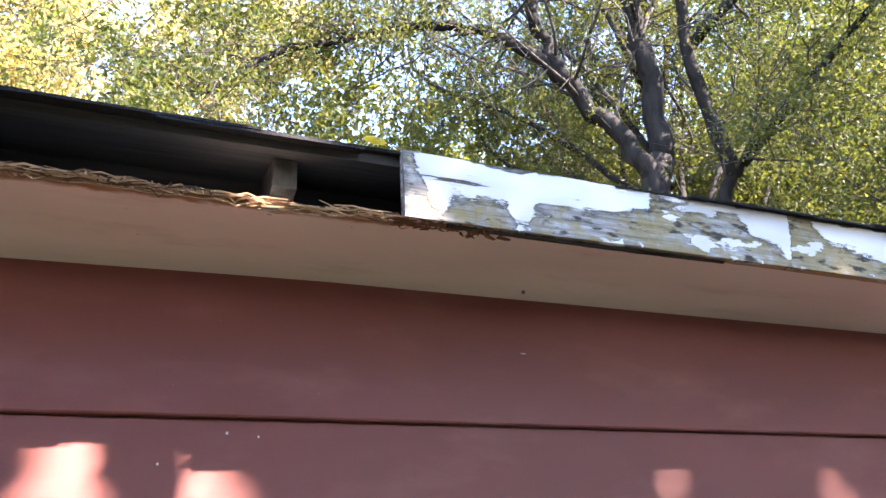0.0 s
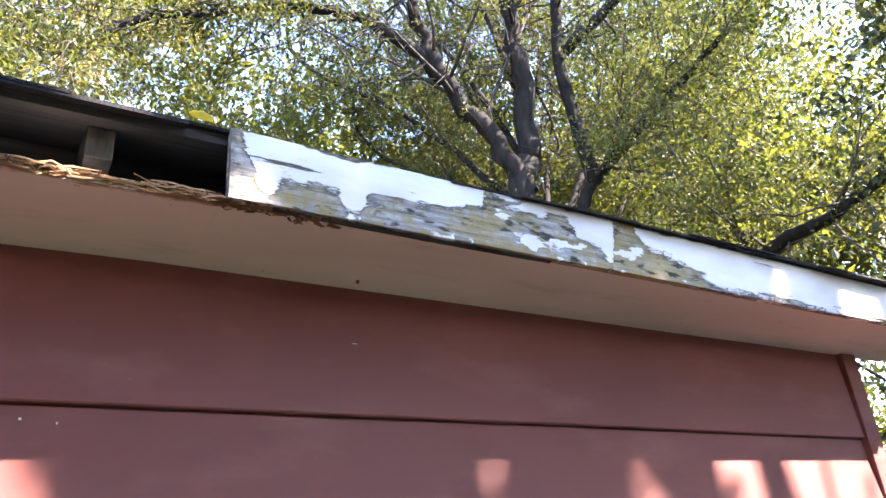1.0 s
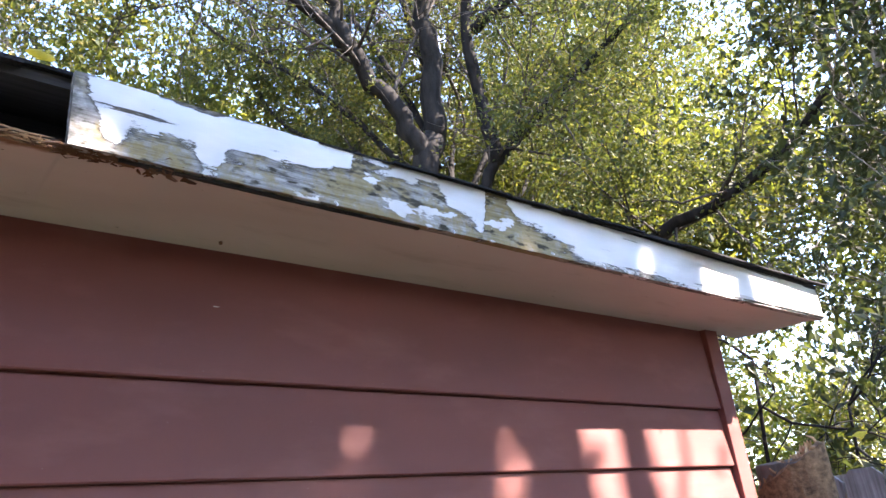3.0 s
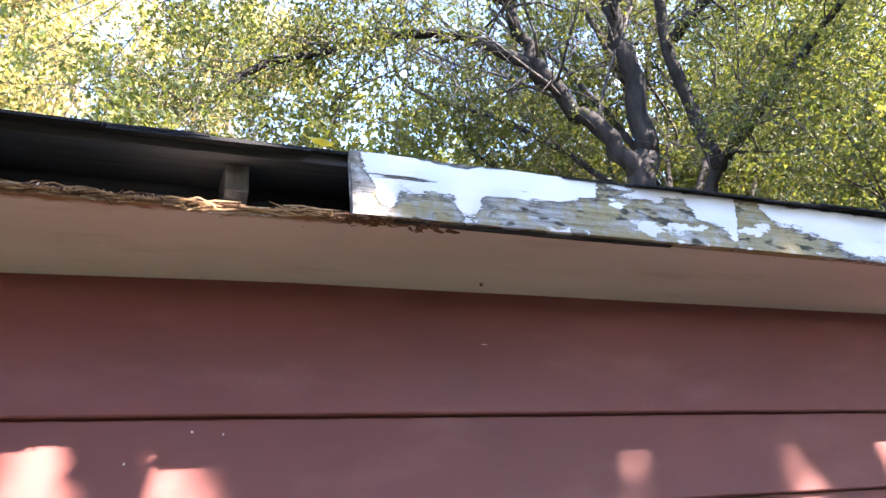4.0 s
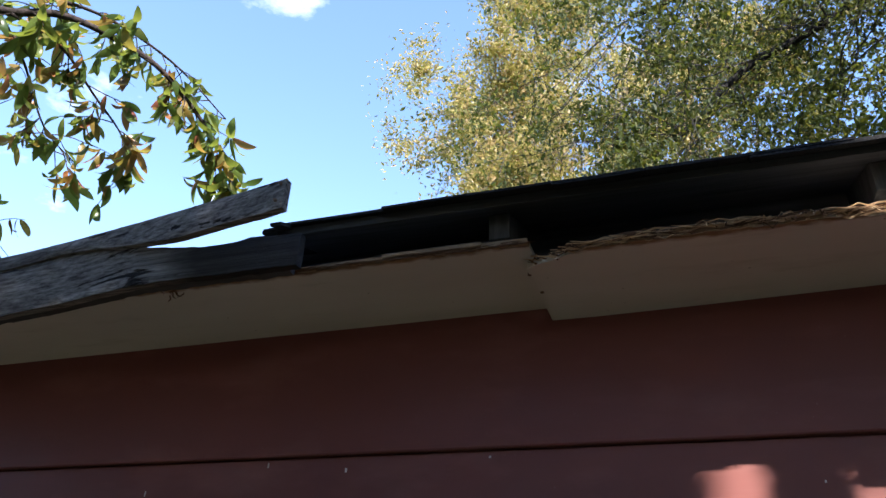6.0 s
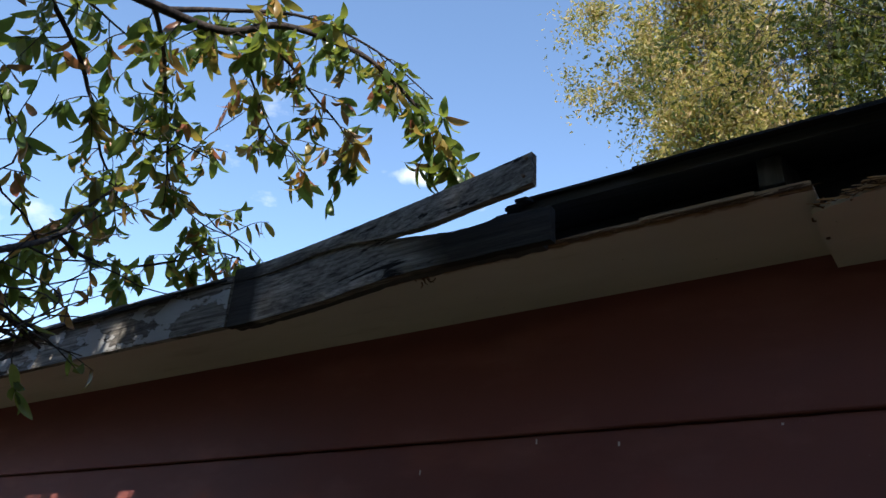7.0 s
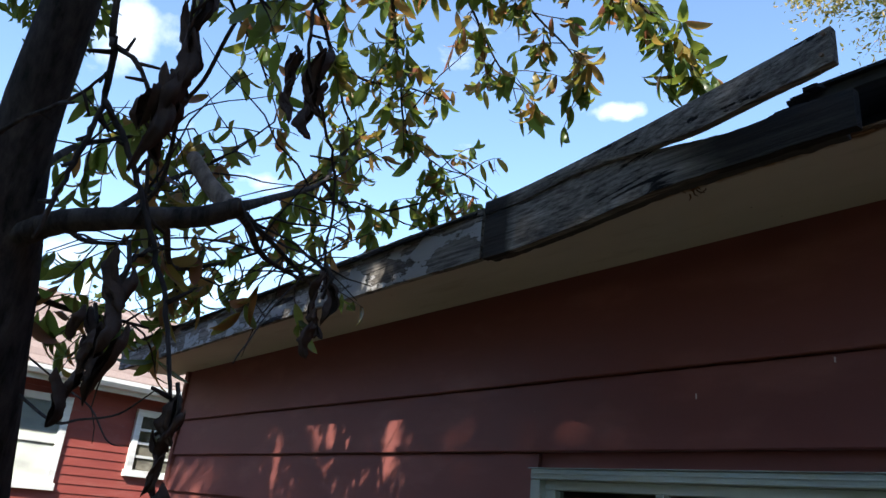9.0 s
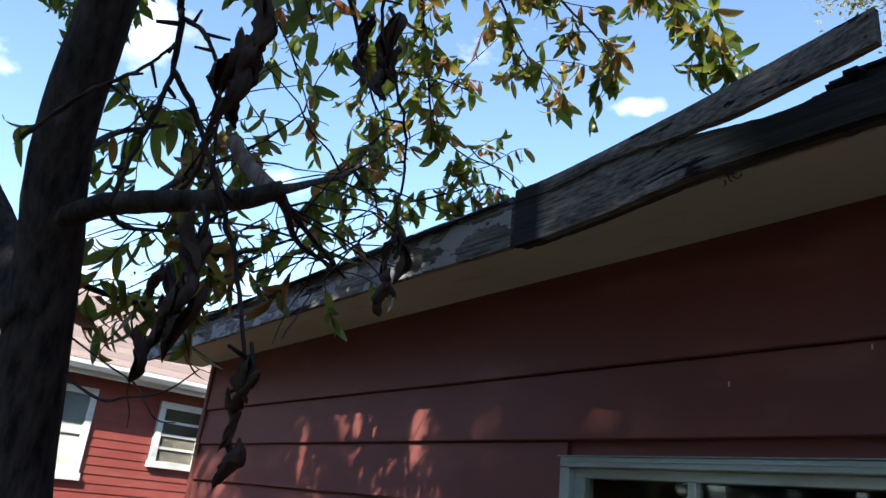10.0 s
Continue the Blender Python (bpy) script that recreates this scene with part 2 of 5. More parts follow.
def ground_mat():
    m = Mat("dry_lawn", 0.95, spec=0.1)
    a, b = m.noise(1.2, detail=6), m.noise(40, detail=6)
    grass = m.mix(m.step(b, 0.3, 0.7), (0.022, 0.032, 0.012), (0.055, 0.06, 0.026))
    m.color(m.mix(m.step(a, 0.4, 0.62), grass, (0.07, 0.058, 0.042)))
    return m.bump(b, 0.03, 1.0).m


def glass_mat():
    m = Mat("window_glass", 0.03, spec=0.5)
    m.b.inputs["Transmission Weight"].default_value = 1.0
    m.b.inputs["IOR"].default_value = 1.45
    return m.color((0.85, 0.9, 0.88)).m


M_RED = red_paint("red_siding_paint", (0.155, 0.047, 0.041), (0.21, 0.069, 0.059))
M_RED_HOUSE = red_paint("house_red_paint", (0.21, 0.045, 0.038), (0.27, 0.062, 0.05))
M_PEEL = peeling_paint()
M_GREY = weathered_fascia()
M_SOFFIT = soffit_paint()
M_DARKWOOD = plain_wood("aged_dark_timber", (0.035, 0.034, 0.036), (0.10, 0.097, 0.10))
M_TAIL = plain_wood("grey_rafter_end", (0.04, 0.038, 0.036), (0.16, 0.15, 0.14), (1, 1, 0.2), size=40)
M_STRAW = plain_wood("rotten_fibres", (0.26, 0.15, 0.08), (0.74, 0.52, 0.31), (0.3, 1, 1), size=30)
M_STRAWDARK = plain_wood("rotten_dark_fibres", (0.05, 0.028, 0.018), (0.22, 0.12, 0.07), (0.3, 1, 1), size=30)
M_ROT = plain_wood("rotten_heartwood", (0.05, 0.03, 0.018), (0.36, 0.22, 0.12), (0.6, 1, 1), size=45, depth=0.006)
M_WHITE = plain_wood("white_trim_paint", (0.62, 0.62, 0.60), (0.80, 0.80, 0.78), size=20, rough=0.55, depth=0.0006)
M_GREENTRIM = plain_wood("pale_green_trim", (0.38, 0.45, 0.43), (0.52, 0.59, 0.57), size=20, rough=0.5, depth=0.0006)
M_SHINGLE = shingle_mat("black_shingle", (0.016, 0.016, 0.018), (0.04, 0.04, 0.042))
M_PINK = shingle_mat("brown_pink_shingle", (0.30, 0.22, 0.19), (0.45, 0.35, 0.31))
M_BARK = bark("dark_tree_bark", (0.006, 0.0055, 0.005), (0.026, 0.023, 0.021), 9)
M_TWIG = bark("grey_twig_bark", (0.08, 0.07, 0.06), (0.26, 0.23, 0.20), 12)
M_TWIGDARK = bark("dark_twig_bark", (0.02, 0.018, 0.016), (0.10, 0.088, 0.078), 12)
M_PEACHBARK = bark("peach_bark", (0.012, 0.010, 0.010), (0.085, 0.068, 0.064), 45)
M_PEACHSTUB = bark("pale_peach_bark", (0.10, 0.075, 0.06), (0.30, 0.23, 0.19), 60)
M_LEAF_A = leaf_mat("green_tree_leaf", [(0, (0.018, 0.034, 0.009)), (0.5, (0.038, 0.06, 0.013)), (0.85, (0.095, 0.105, 0.018)), (1, (0.18, 0.15, 0.03))])
M_LEAF_W = leaf_mat("lit_wood_leaf", [(0, (0.03, 0.05, 0.009)), (0.6, (0.07, 0.085, 0.013)), (1, (0.17, 0.15, 0.026))], 0.5, 0.6)
M_LEAF_B = leaf_mat("yellowing_tree_leaf", [(0, (0.16, 0.17, 0.045)), (0.4, (0.33, 0.29, 0.085)), (0.75, (0.48, 0.37, 0.15)), (1, (0.52, 0.36, 0.20))], 0.45, 0.5, 0.2)
M_LEAF_S = leaf_mat("shrub_leaf", [(0, (0.010, 0.021, 0.009)), (0.7, (0.024, 0.040, 0.014)), (1, (0.065, 0.085, 0.022))], 0.62, 0.35, 0.08)
M_LEAF_P = leaf_mat("peach_leaf", [(0, (0.045, 0.09, 0.028)), (0.45, (0.08, 0.14, 0.035)), (0.75, (0.13, 0.19, 0.045)), (1, (0.20, 0.20, 0.06))], 0.33, 0.5, 0.32)
M_LEAF_R = leaf_mat("reddening_peach_leaf", [(0, (0.16, 0.16, 0.05)), (0.3, (0.34, 0.22, 0.06)), (0.65, (0.36, 0.14, 0.06)), (1, (0.24, 0.07, 0.06))], 0.33, 0.5, 0.25)
M_YELLOW = leaf_mat("yellow_fallen_leaf", [(0, (0.75, 0.48, 0.01)), (1, (0.80, 0.55, 0.02))], 0.5, 0.4)
M_DEAD = plain_wood("shrivelled_brown_leaf", (0.022, 0.014, 0.012), (0.10, 0.062, 0.05), (1, 1, 1), size=25, depth=0.004)
M_FENCE = plain_wood("silvered_fence_wood", (0.16, 0.15, 0.14), (0.42, 0.41, 0.39), (1, 1, 0.05))
M_GROUND = ground_mat()
M_GLASS = glass_mat()
M_STEEL = Mat("rusty_nail", 0.5, 0.8).color((0.2, 0.13, 0.09)).m
M_CHIP = Mat("pale_chip", 0.7).color((0.62, 0.56, 0.52)).m
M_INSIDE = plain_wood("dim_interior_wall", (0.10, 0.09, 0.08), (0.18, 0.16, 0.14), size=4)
M_BLIND = plain_wood("pale_blind", (0.45, 0.46, 0.46), (0.6, 0.6, 0.58), size=8)


# ---- mesh helpers ----
class Geo:
    """Vertices and faces of one mesh."""

    def __init__(self):
        self.v, self.f, self.count = [], [], 0

    def add(self, verts, faces):
        verts = np.asarray(verts, float).reshape(-1, 3)
        self.v.append(verts)
        self.f.extend([tuple(int(i) + self.count for i in q) for q in faces])
        self.count += len(verts)
        return self

    def box(self, lo, hi, m=None):
        x0, y0, z0 = lo
        x1, y1, z1 = hi
        p = [(x, y, z) for z in (z0, z1) for y in (y0, y1) for x in (x0, x1)]
        if m is not None:
            p = [tuple(m @ Vector(q)) for q in p]
        return self.add(p, [(0, 2, 3, 1), (4, 5, 7, 6), (0, 1, 5, 4), (2, 6, 7, 3), (0, 4, 6, 2), (1, 3, 7, 5)])

    def prism(self, profile, x0, x1):
        """A (y, z) profile, counter-clockwise seen from +x, drawn out along x."""
        n = len(profile)
        p = [(x0, y, z) for y, z in profile] + [(x1, y, z) for y, z in profile]
        return self.add(p, [tuple(range(n))[::-1], tuple(range(n, 2 * n))] + [(i, (i + 1) % n, n + (i + 1) % n, n + i) for i in range(n)])

    def tube(self, pts, radii, n=6, lumpy=0.0, rng=None):
        pts = np.asarray(pts, float)
        k = len(pts)
        t = np.gradient(pts, axis=0)
        t /= np.linalg.norm(t, axis=1)[:, None] + 1e-9
        ref = np.array([0.31, 0.17, 0.93]) if abs(t[0][2]) < 0.85 else np.array([0.95, 0.2, 0.1])
        a = np.cross(t, ref)
        a /= np.linalg.norm(a, axis=1)[:, None] + 1e-9
        b = np.cross(t, a)
        ang = np.arange(n) * 2 * np.pi / n
        r = np.asarray(radii, float)[:, None] * np.ones((k, n))
        if lumpy:
            r = r * (1 + lumpy * (rng.random((k, n)) - 0.5))
        ring = pts[:, None, :] + r[..., None] * (np.cos(ang)[None, :, None] * a[:, None, :] + np.sin(ang)[None, :, None] * b[:, None, :])
        faces = [(i * n + j, i * n + (j + 1) % n, (i + 1) * n + (j + 1) % n, (i + 1) * n + j) for i in range(k - 1) for j in range(n)]
        faces += [tuple(range(n))[::-1], tuple(range((k - 1) * n, k * n))]
        return self.add(ring.reshape(-1, 3), faces)

    def mesh(self, name, material, smooth=False):
        me = bpy.data.meshes.new(name)
        me.from_pydata(np.concatenate(self.v).tolist(), [], self.f)
        me.materials.append(material)
        if smooth:
            me.polygons.foreach_set("use_smooth", [True] * len(me.polygons))
        me.update()
        return me


def part(name, geo, material, parent=None, label="", smooth=False, bevel=0.0):
    me = geo.mesh(name, material, smooth) if isinstance(geo, Geo) else geo
    ob = new(name, me)
    if bevel:
        b = ob.modifiers.new("bevel", "BEVEL")
        b.width, b.segments, b.limit_method = bevel, 2, "ANGLE"
    if parent is not None:
        ob.parent = parent
    if label:
        ob["label"] = label
    return ob


def thing(name, at, label, category, group="", kind=""):
    ob = new(name)
    ob.location = at
    bpy.context.view_layer.update()
    return tagged(ob, label, category, group, kind)


def put(name, geo, material, parent, label="", smooth=False, bevel=0.0):
    """A part given in world places under a thing that stands elsewhere."""
    ob = part(name, geo, material, parent, label, smooth, bevel)
    top = parent
    ob.matrix_parent_inverse = Matrix.Translation(-Vector(top.location)) if top.parent is None else Matrix.Identity(4)
    return ob


def smooth_path(pts, n):
    """A rounded line through the points, n steps to each span."""
    p = [Vector(q) for q in pts]
    p = [p[0] * 2 - p[1]] + p + [p[-1] * 2 - p[-2]]
    res = []
    for i in range(1, len(p) - 2):
        a, b, c, d = p[i - 1:i + 3]
        for k in range(n):
            t = k / n
            res.append(0.5 * (2 * b + (c - a) * t + (2 * a - 5 * b + 4 * c - d) * t * t + (3 * b - a - 3 * c + d) * t ** 3))
    return np.array([tuple(q) for q in res + [p[-2]]])


# ---- ground ----
gr = Geo()
gr.add([(-400, -400, 0), (400, -400, 0), (400, 400, 0), (-400, 400, 0)], [(0, 1, 2, 3)])
tagged(part("ground", gr, M_GROUND), "dry patchy lawn and bare soil", "ground", kind="structure")

# ---- garage: walls ----
X0, X1, Y1 = -4.66, 2.045, 4.6
LAP, L1 = 0.1735, 1.959
WX0, WX1, WZ0, WZ1 = -2.01, -0.95, 0.95, 1.70


def wall_box(name, lo, hi, material=M_RED):
    return tagged(part(name, Geo().box(lo, hi), material), "red painted garage wall", "wall", kind="structure")


wall = wall_box("wall_south", (X0, 0.02, 0), (WX0, 0.12, 2.26))
for lo, hi in (((WX1, 0.02, 0), (X1, 0.12, 2.26)), ((WX0, 0.02, 0), (WX1, 0.12, WZ0)), ((WX0, 0.02, WZ1), (WX1, 0.12, 2.26))):
    part("wall_section", Geo().box(lo, hi), M_RED, wall)
wall_box("wall_west", (X0, 0.12, 0), (X0 + 0.1, Y1, 2.3))
wall_box("wall_east", (X1 - 0.1, 0.12, 0), (X1, Y1, 2.3))
wall_box("wall_north", (X0, Y1, 0), (X1, Y1 + 0.1, 2.3))
tagged(part("floor", Geo().box((X0 + 0.1, 0.12, 0.004), (X1 - 0.1, Y1, 0.05)), M_INSIDE), "dim concrete garage floor", "floor", kind="structure")


def siding_board(x0, x1, z0, z1, wob):
    g = Geo()
    n = max(2, int((x1 - x0) / 0.4))
    xs = np.linspace(x0, x1, n + 1)
    rows = []
    for x in xs:
        d = 0.0015 * noise.noise((x * 1.3, wob, 0)) + 0.001 * noise.noise((x * 5, wob, 3))
        rows += [(x, 0.019, z0 + d), (x, -0.002, z0 + d), (x, -0.004, z0 + 0.003 + d), (x, 0.0085, z1 - 0.0045), (x, 0.019, z1 - 0.0045)]
    f = []
    for i in range(n):
        for j in range(5):
            f.append((i * 5 + j, i * 5 + (j + 1) % 5, (i + 1) * 5 + (j + 1) % 5, (i + 1) * 5 + j))
    f += [(4, 3, 2, 1, 0), tuple(range(n * 5, n * 5 + 5))]
    return g.add(rows, [q[::-1] for q in f])


for k in range(-10, 1):
    z0 = L1 + LAP * k
    z1 = z0 + LAP if k else 2.248  # the uppermost board runs up behind the soffit
    for a, b in (((X0 + 0.03, WX0 - 0.05), (WX1 + 0.05, X1 - 0.06)) if z0 < 1.7 and z0 + LAP > WZ0 else ((X0 + 0.03, X1 - 0.06),)):
        part("siding_board", siding_board(a, b, z0, z1, k * 3.7 + a), M_RED, wall)
tagged(part("trim", Geo().box((X1 - 0.058, -0.012, 0), (X1 + 0.012, 0.02, 2.225), None), M_RED, bevel=0.003), "red painted corner board", "trim", kind="structure")
tagged(part("trim", Geo().box((X0 - 0.012, -0.01, 0), (X0 + 0.028, 0.02, 2.225), None), M_RED, bevel=0.003), "red painted corner board", "trim", kind="structure")

# ---- garage: roof ----
EAVE_Y, EAVE_Z, SLOPE = -0.285, 2.297, 0.33
RX0, RX1 = -4.92, 2.245


def roof_z(y):
    return EAVE_Z + (y - EAVE_Y) * SLOPE


ridge = (Y1 + 0.1) / 2 + 0.1
roof = thing("roof", (-1.3, 0, 2.287), "black shingled low garage roof with ragged edge", "roof", kind="structure")
deck = Geo()
CUT0, CUT1, CUT_Y = -2.0, -1.20, -0.11  # rotted stretch of the eave
for a, b, y in ((RX0, CUT0, EAVE_Y), (CUT0, CUT1, CUT_Y), (CUT1, RX1, EAVE_Y)):
    deck.prism([(y, roof_z(y)), (ridge, roof_z(ridge)), (ridge, roof_z(ridge) + 0.02), (y, roof_z(y) + 0.018)][::-1], a, b)
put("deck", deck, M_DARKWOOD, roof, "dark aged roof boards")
north = Geo()
ny = 2 * ridge - EAVE_Y
north.prism([(ny, EAVE_Z), (ny, EAVE_Z + 0.018), (ridge, roof_z(ridge) + 0.02), (ridge, roof_z(ridge))][::-1], RX0, RX1)
put("deck", north, M_DARKWOOD, roof)
cover_sheet = Geo()
for a, b, y in ((RX0 - 0.01, CUT0 - 0.01, EAVE_Y - 0.012), (CUT0 - 0.01, CUT1 + 0.01, CUT_Y - 0.012), (CUT1 + 0.01, RX1 + 0.01, EAVE_Y - 0.012)):
    cover_sheet.prism([(y, roof_z(y) + 0.0205), (ridge, roof_z(ridge) + 0.0215), (ridge, roof_z(ridge) + 0.034), (y, roof_z(y) + 0.026)][::-1], a, b)
cover_sheet.prism([(ny + 0.02, EAVE_Z + 0.017), (ny + 0.02, EAVE_Z + 0.024), (ridge, roof_z(ridge) + 0.034), (ridge, roof_z(ridge) + 0.0215)][::-1], RX0 - 0.01, RX1 + 0.01)
put("felt", cover_sheet, M_SHINGLE, roof)
rng = np.random.default_rng(5)
for row in range(2):
    x = RX0 - 0.02 + 0.15 * row
    while x < RX1:
        w = 0.305
        dy = rng.normal(0, 0.004) - (0.012 if rng.random() < 0.15 else 0) + 0.01 * row
        droop = rng.normal(0, 0.0022)
        y0 = EAVE_Y - 0.028 + dy
        if CUT0 - 0.2 < x < CUT1 - 0.02:
            y0 += 0.165
        if -0.25 < x < 0.3:
            y0 += 0.02
        zz = EAVE_Z + 0.0175 + 0.0045 * row
        g = Geo()
        xe = min(x + w - 0.004, RX1 + 0.015)
        n = 4
        for i in range(n):
            a, b = x + (xe - x) * i / n, x + (xe - x) * (i + 1) / n
            ja, jb = 0.0035 * noise.noise((a * 23, row, 1)), 0.0035 * noise.noise((b * 23, row, 1))
            da, db = droop + 0.002 * noise.noise((a * 9, row, 7)), droop + 0.002 * noise.noise((b * 9, row, 7))
            lo_a, lo_b = zz + (y0 - EAVE_Y) * SLOPE + da, zz + (y0 - EAVE_Y) * SLOPE + db
            up = zz + (0.12 - EAVE_Y) * SLOPE
            g.add([(a, y0 + ja, lo_a), (b, y0 + jb, lo_b), (b, 0.12, up), (a, 0.12, up),
                   (a, y0 + ja, lo_a + 0.0045), (b, y0 + jb, lo_b + 0.0045), (b, 0.12, up + 0.0045), (a, 0.12, up + 0.0045)],
                  [(0, 3, 2, 1), (4, 5, 6, 7), (0, 1, 5, 4), (1, 2, 6, 5), (2, 3, 7, 6), (3, 0, 4, 7)])
        put("shingle", g, M_SHINGLE, roof)
        x += w
for k in range(9):  # torn ends beside the rotted stretch
    x = CUT1 - 0.13 + 0.018 * k + rng.normal(0, 0.003)
    y0 = EAVE_Y - 0.02 + 0.13 * (1 - k / 8) ** 1.5 + rng.normal(0, 0.012)
    z = roof_z(y0) + 0.012 + rng.normal(0, 0.002)
    g = Geo().box((0, 0, 0), (rng.uniform(0.022, 0.04), 0.16, 0.006), pose(x, y0, z, 18.3 + rng.normal(0, 2), rng.normal(0, 4), rng.normal(0, 6)))
    put("torn_shingle", g, M_SHINGLE, roof)
for x in (X0 + 0.0, X1 - 0.1):
    g = Geo()
    g.prism([(0.02, 2.26), (2 * ridge, 2.26), (ridge, roof_z(ridge))], x, x + 0.1)
    tagged(part("gable_wall", g, M_RED), "red painted gable wall", "wall", kind="structure")

# rafters with bare tails, 24 inches apart
for i in range(-7, 4):
    x = -0.171 + 0.61 * i
    if not (RX0 + 0.1 < x < RX1 - 0.1):
        continue
    yt = -0.235
    g = Geo()
    pts = [(yt, roof_z(yt) - 0.052), (-0.03, roof_z(yt) - 0.062), (ridge, roof_z(ridge) - 0.09), (ridge, roof_z(ridge) - 0.001), (yt, roof_z(yt) - 0.001)]
    g.prism(pts, x - 0.019, x + 0.019)
    ob = part("rafter", g, M_TAIL, None, bevel=0.002)
    tagged(ob, "grey weathered rafter with exposed cut end", "rafter", "rafters under the eave")
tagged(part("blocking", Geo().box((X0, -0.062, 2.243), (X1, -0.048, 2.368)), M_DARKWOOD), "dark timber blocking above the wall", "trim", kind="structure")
for lo, hi in (((RX0, -0.27, 2.24), (RX0 + 0.02, 0.0, 2.287)), ((RX1 - 0.02, -0.27, 2.22), (RX1, 0.0, 2.287))):
    tagged(part("trim", Geo().box(lo, hi), M_GREY), "grey weathered end block under the eave", "trim", kind="structure")


# rake boards at both gable ends
def rake(x0, x1, material):
    g = Geo()
    g.prism([(-0.27, 2.198), (ridge, roof_z(ridge) - 0.09), (ridge, roof_z(ridge) - 0.002), (-0.27, roof_z(-0.27) - 0.002)], x0, x1)
    g.prism([(ny, 2.198), (ny, EAVE_Z - 0.002), (ridge, roof_z(ridge) - 0.002), (ridge, roof_z(ridge) - 0.09)], x0, x1)
    return tagged(part("rake_board", g, material, bevel=0.002), "weathered board along the gable edge", "trim", kind="structure")


rake(RX0 - 0.022, RX0 - 0.002, M_GREY)
rake(RX1 + 0.002, RX1 + 0.022, M_WHITE)

# ---- soffit ----
rng = np.random.default_rng(11)


def rotten_edge(x):
    """Outer edge of the sound soffit panel: eaten away where the fascia is gone."""
    if x > 0.06:
        return -0.292
    e = -0.273 + 0.008 * noise.noise((x * 9, 0.3, 0)) + 0.007 * noise.noise((x * 31, 2.3, 0)) + 0.004 * noise.noise((x * 90, 5, 0))
    e += 0.006 * math.exp(-((x + 0.19) / 0.045) ** 2)
    if x < -0.62:
        e += 0.05 * ((-0.62 - x) / 0.115) ** 1.3
    return e if x < 0.0 else e + (-0.292 - e) * x / 0.06


def panel(xs, outer, z_out, z_wall, thick=0.009):
    g = Geo()
    rows, m = [], 7
    for x in xs:
        yo = outer(x)
        for k in range(m):
            f = k / (m - 1)
            y = yo + (0.018 - yo) * f
            z = z_out(x) + (z_wall(x) - z_out(x)) * f + 0.0015 * noise.noise((x * 2, y * 5, 1))
            rows += [(x, y, z), (x, y, z + thick)]
    n = len(xs)
    f = []
    for i in range(n - 1):
        for k in range(m - 1):
            a, b = (i * m + k) * 2, ((i + 1) * m + k) * 2
            f += [(a, a + 2, b + 2, b), (a + 1, b + 1, b + 3, a + 3)]
        a, b = i * m * 2, (i + 1) * m * 2
        f.append((a, b, b + 1, a + 1))
    for i in (0, n - 1):
        for k in range(m - 1):
            a = (i * m + k) * 2
            f.append((a, a + 1, a + 3, a + 2) if i == 0 else (a, a + 2, a + 3, a + 1))
    return g.add(rows, f)


soffit = thing("soffit", (0.7, -0.14, 2.2), "beige painted soffit panel with a rotten torn edge", "soffit", kind="structure")
xs = np.concatenate([np.arange(-0.735, 0.08, 0.006), np.arange(0.08, 2.245, 0.05), [2.245]])
put("panel", panel(xs, rotten_edge, lambda x: 2.203 - 0.002 * (x < 0), lambda x: 2.206 + 0.012 * min(1, max(0, (x + 0.65) / 0.6))), M_SOFFIT, soffit)
soffit_b = thing("soffit", (-2.8, -0.14, 2.23), "beige painted soffit panel, stained along its edge", "soffit", kind="structure")
xs = np.arange(-4.9, -0.715, 0.06)
put("panel", panel(list(xs) + [-0.722], lambda x: -0.278 + 0.003 * noise.noise((x * 12, 0, 0)), lambda x: 2.222 - 0.018 * (-0.72 - x) / 4.2, lambda x: 2.234 - 0.022 * (-0.72 - x) / 4.2), M_SOFFIT, soffit_b)

# torn fibres along the rotten edge
for mat, count, seed in ((M_STRAW, 230, 1), (M_STRAWDARK, 220, 2)):
    r = np.random.default_rng(seed)
    g = Geo()
    for _ in range(count):
        x = r.uniform(-0.70, 0.02) if seed == 1 else r.uniform(-0.72, 0.17)
        y = rotten_edge(x) + r.normal(0, 0.004) - 0.002
        z = 2.207 + abs(r.normal(0, 0.0028)) if x < 0.0 else 2.202
        ln = r.uniform(0.02, 0.13) * (1.25 if seed == 1 else 0.7) * (0.35 + 1.3 * abs(noise.noise((x * 14, seed, 0))))
        d = np.array([1.0, r.normal(0, 0.10), r.normal(0, 0.07)])
        if r.random() < 0.07:
            d = np.array([r.normal(0, 0.5), -0.2, -0.8])
            ln *= 0.3
        p0 = np.array([x, y, z])
        bend = np.array([0, r.normal(0, 0.004), r.normal(0, 0.004)])
        w = r.uniform(0.0007, 0.0022)
        g.tube([p0 - d * ln / 2, p0 + bend, p0 + d * ln / 2], [w * 0.7, w, w * 0.3], 4)
    ob = put("torn_fibres", g, mat, soffit, "straw coloured torn wood fibres")
    ob["kind"] = "stuff"
r = np.random.default_rng(14)
g = Geo()
for _ in range(90):  # brown fuzz hanging below the white board's end
    x = 0.2 * r.random() ** 1.3 - 0.01
    p0 = np.array([x, -0.288 + r.normal(0, 0.006), 2.199])
    ln = r.uniform(0.002, 0.006) * (2.2 if 0.1 < x < 0.15 else 1.0)
    p1 = p0 + np.array([r.normal(0, 0.012), r.normal(0, 0.005), -ln * 0.6])
    g.tube([p0, p1, p1 + np.array([r.normal(0, 0.008), 0, -ln * 0.4])], [0.0026, 0.0022, 0.0010], 5)
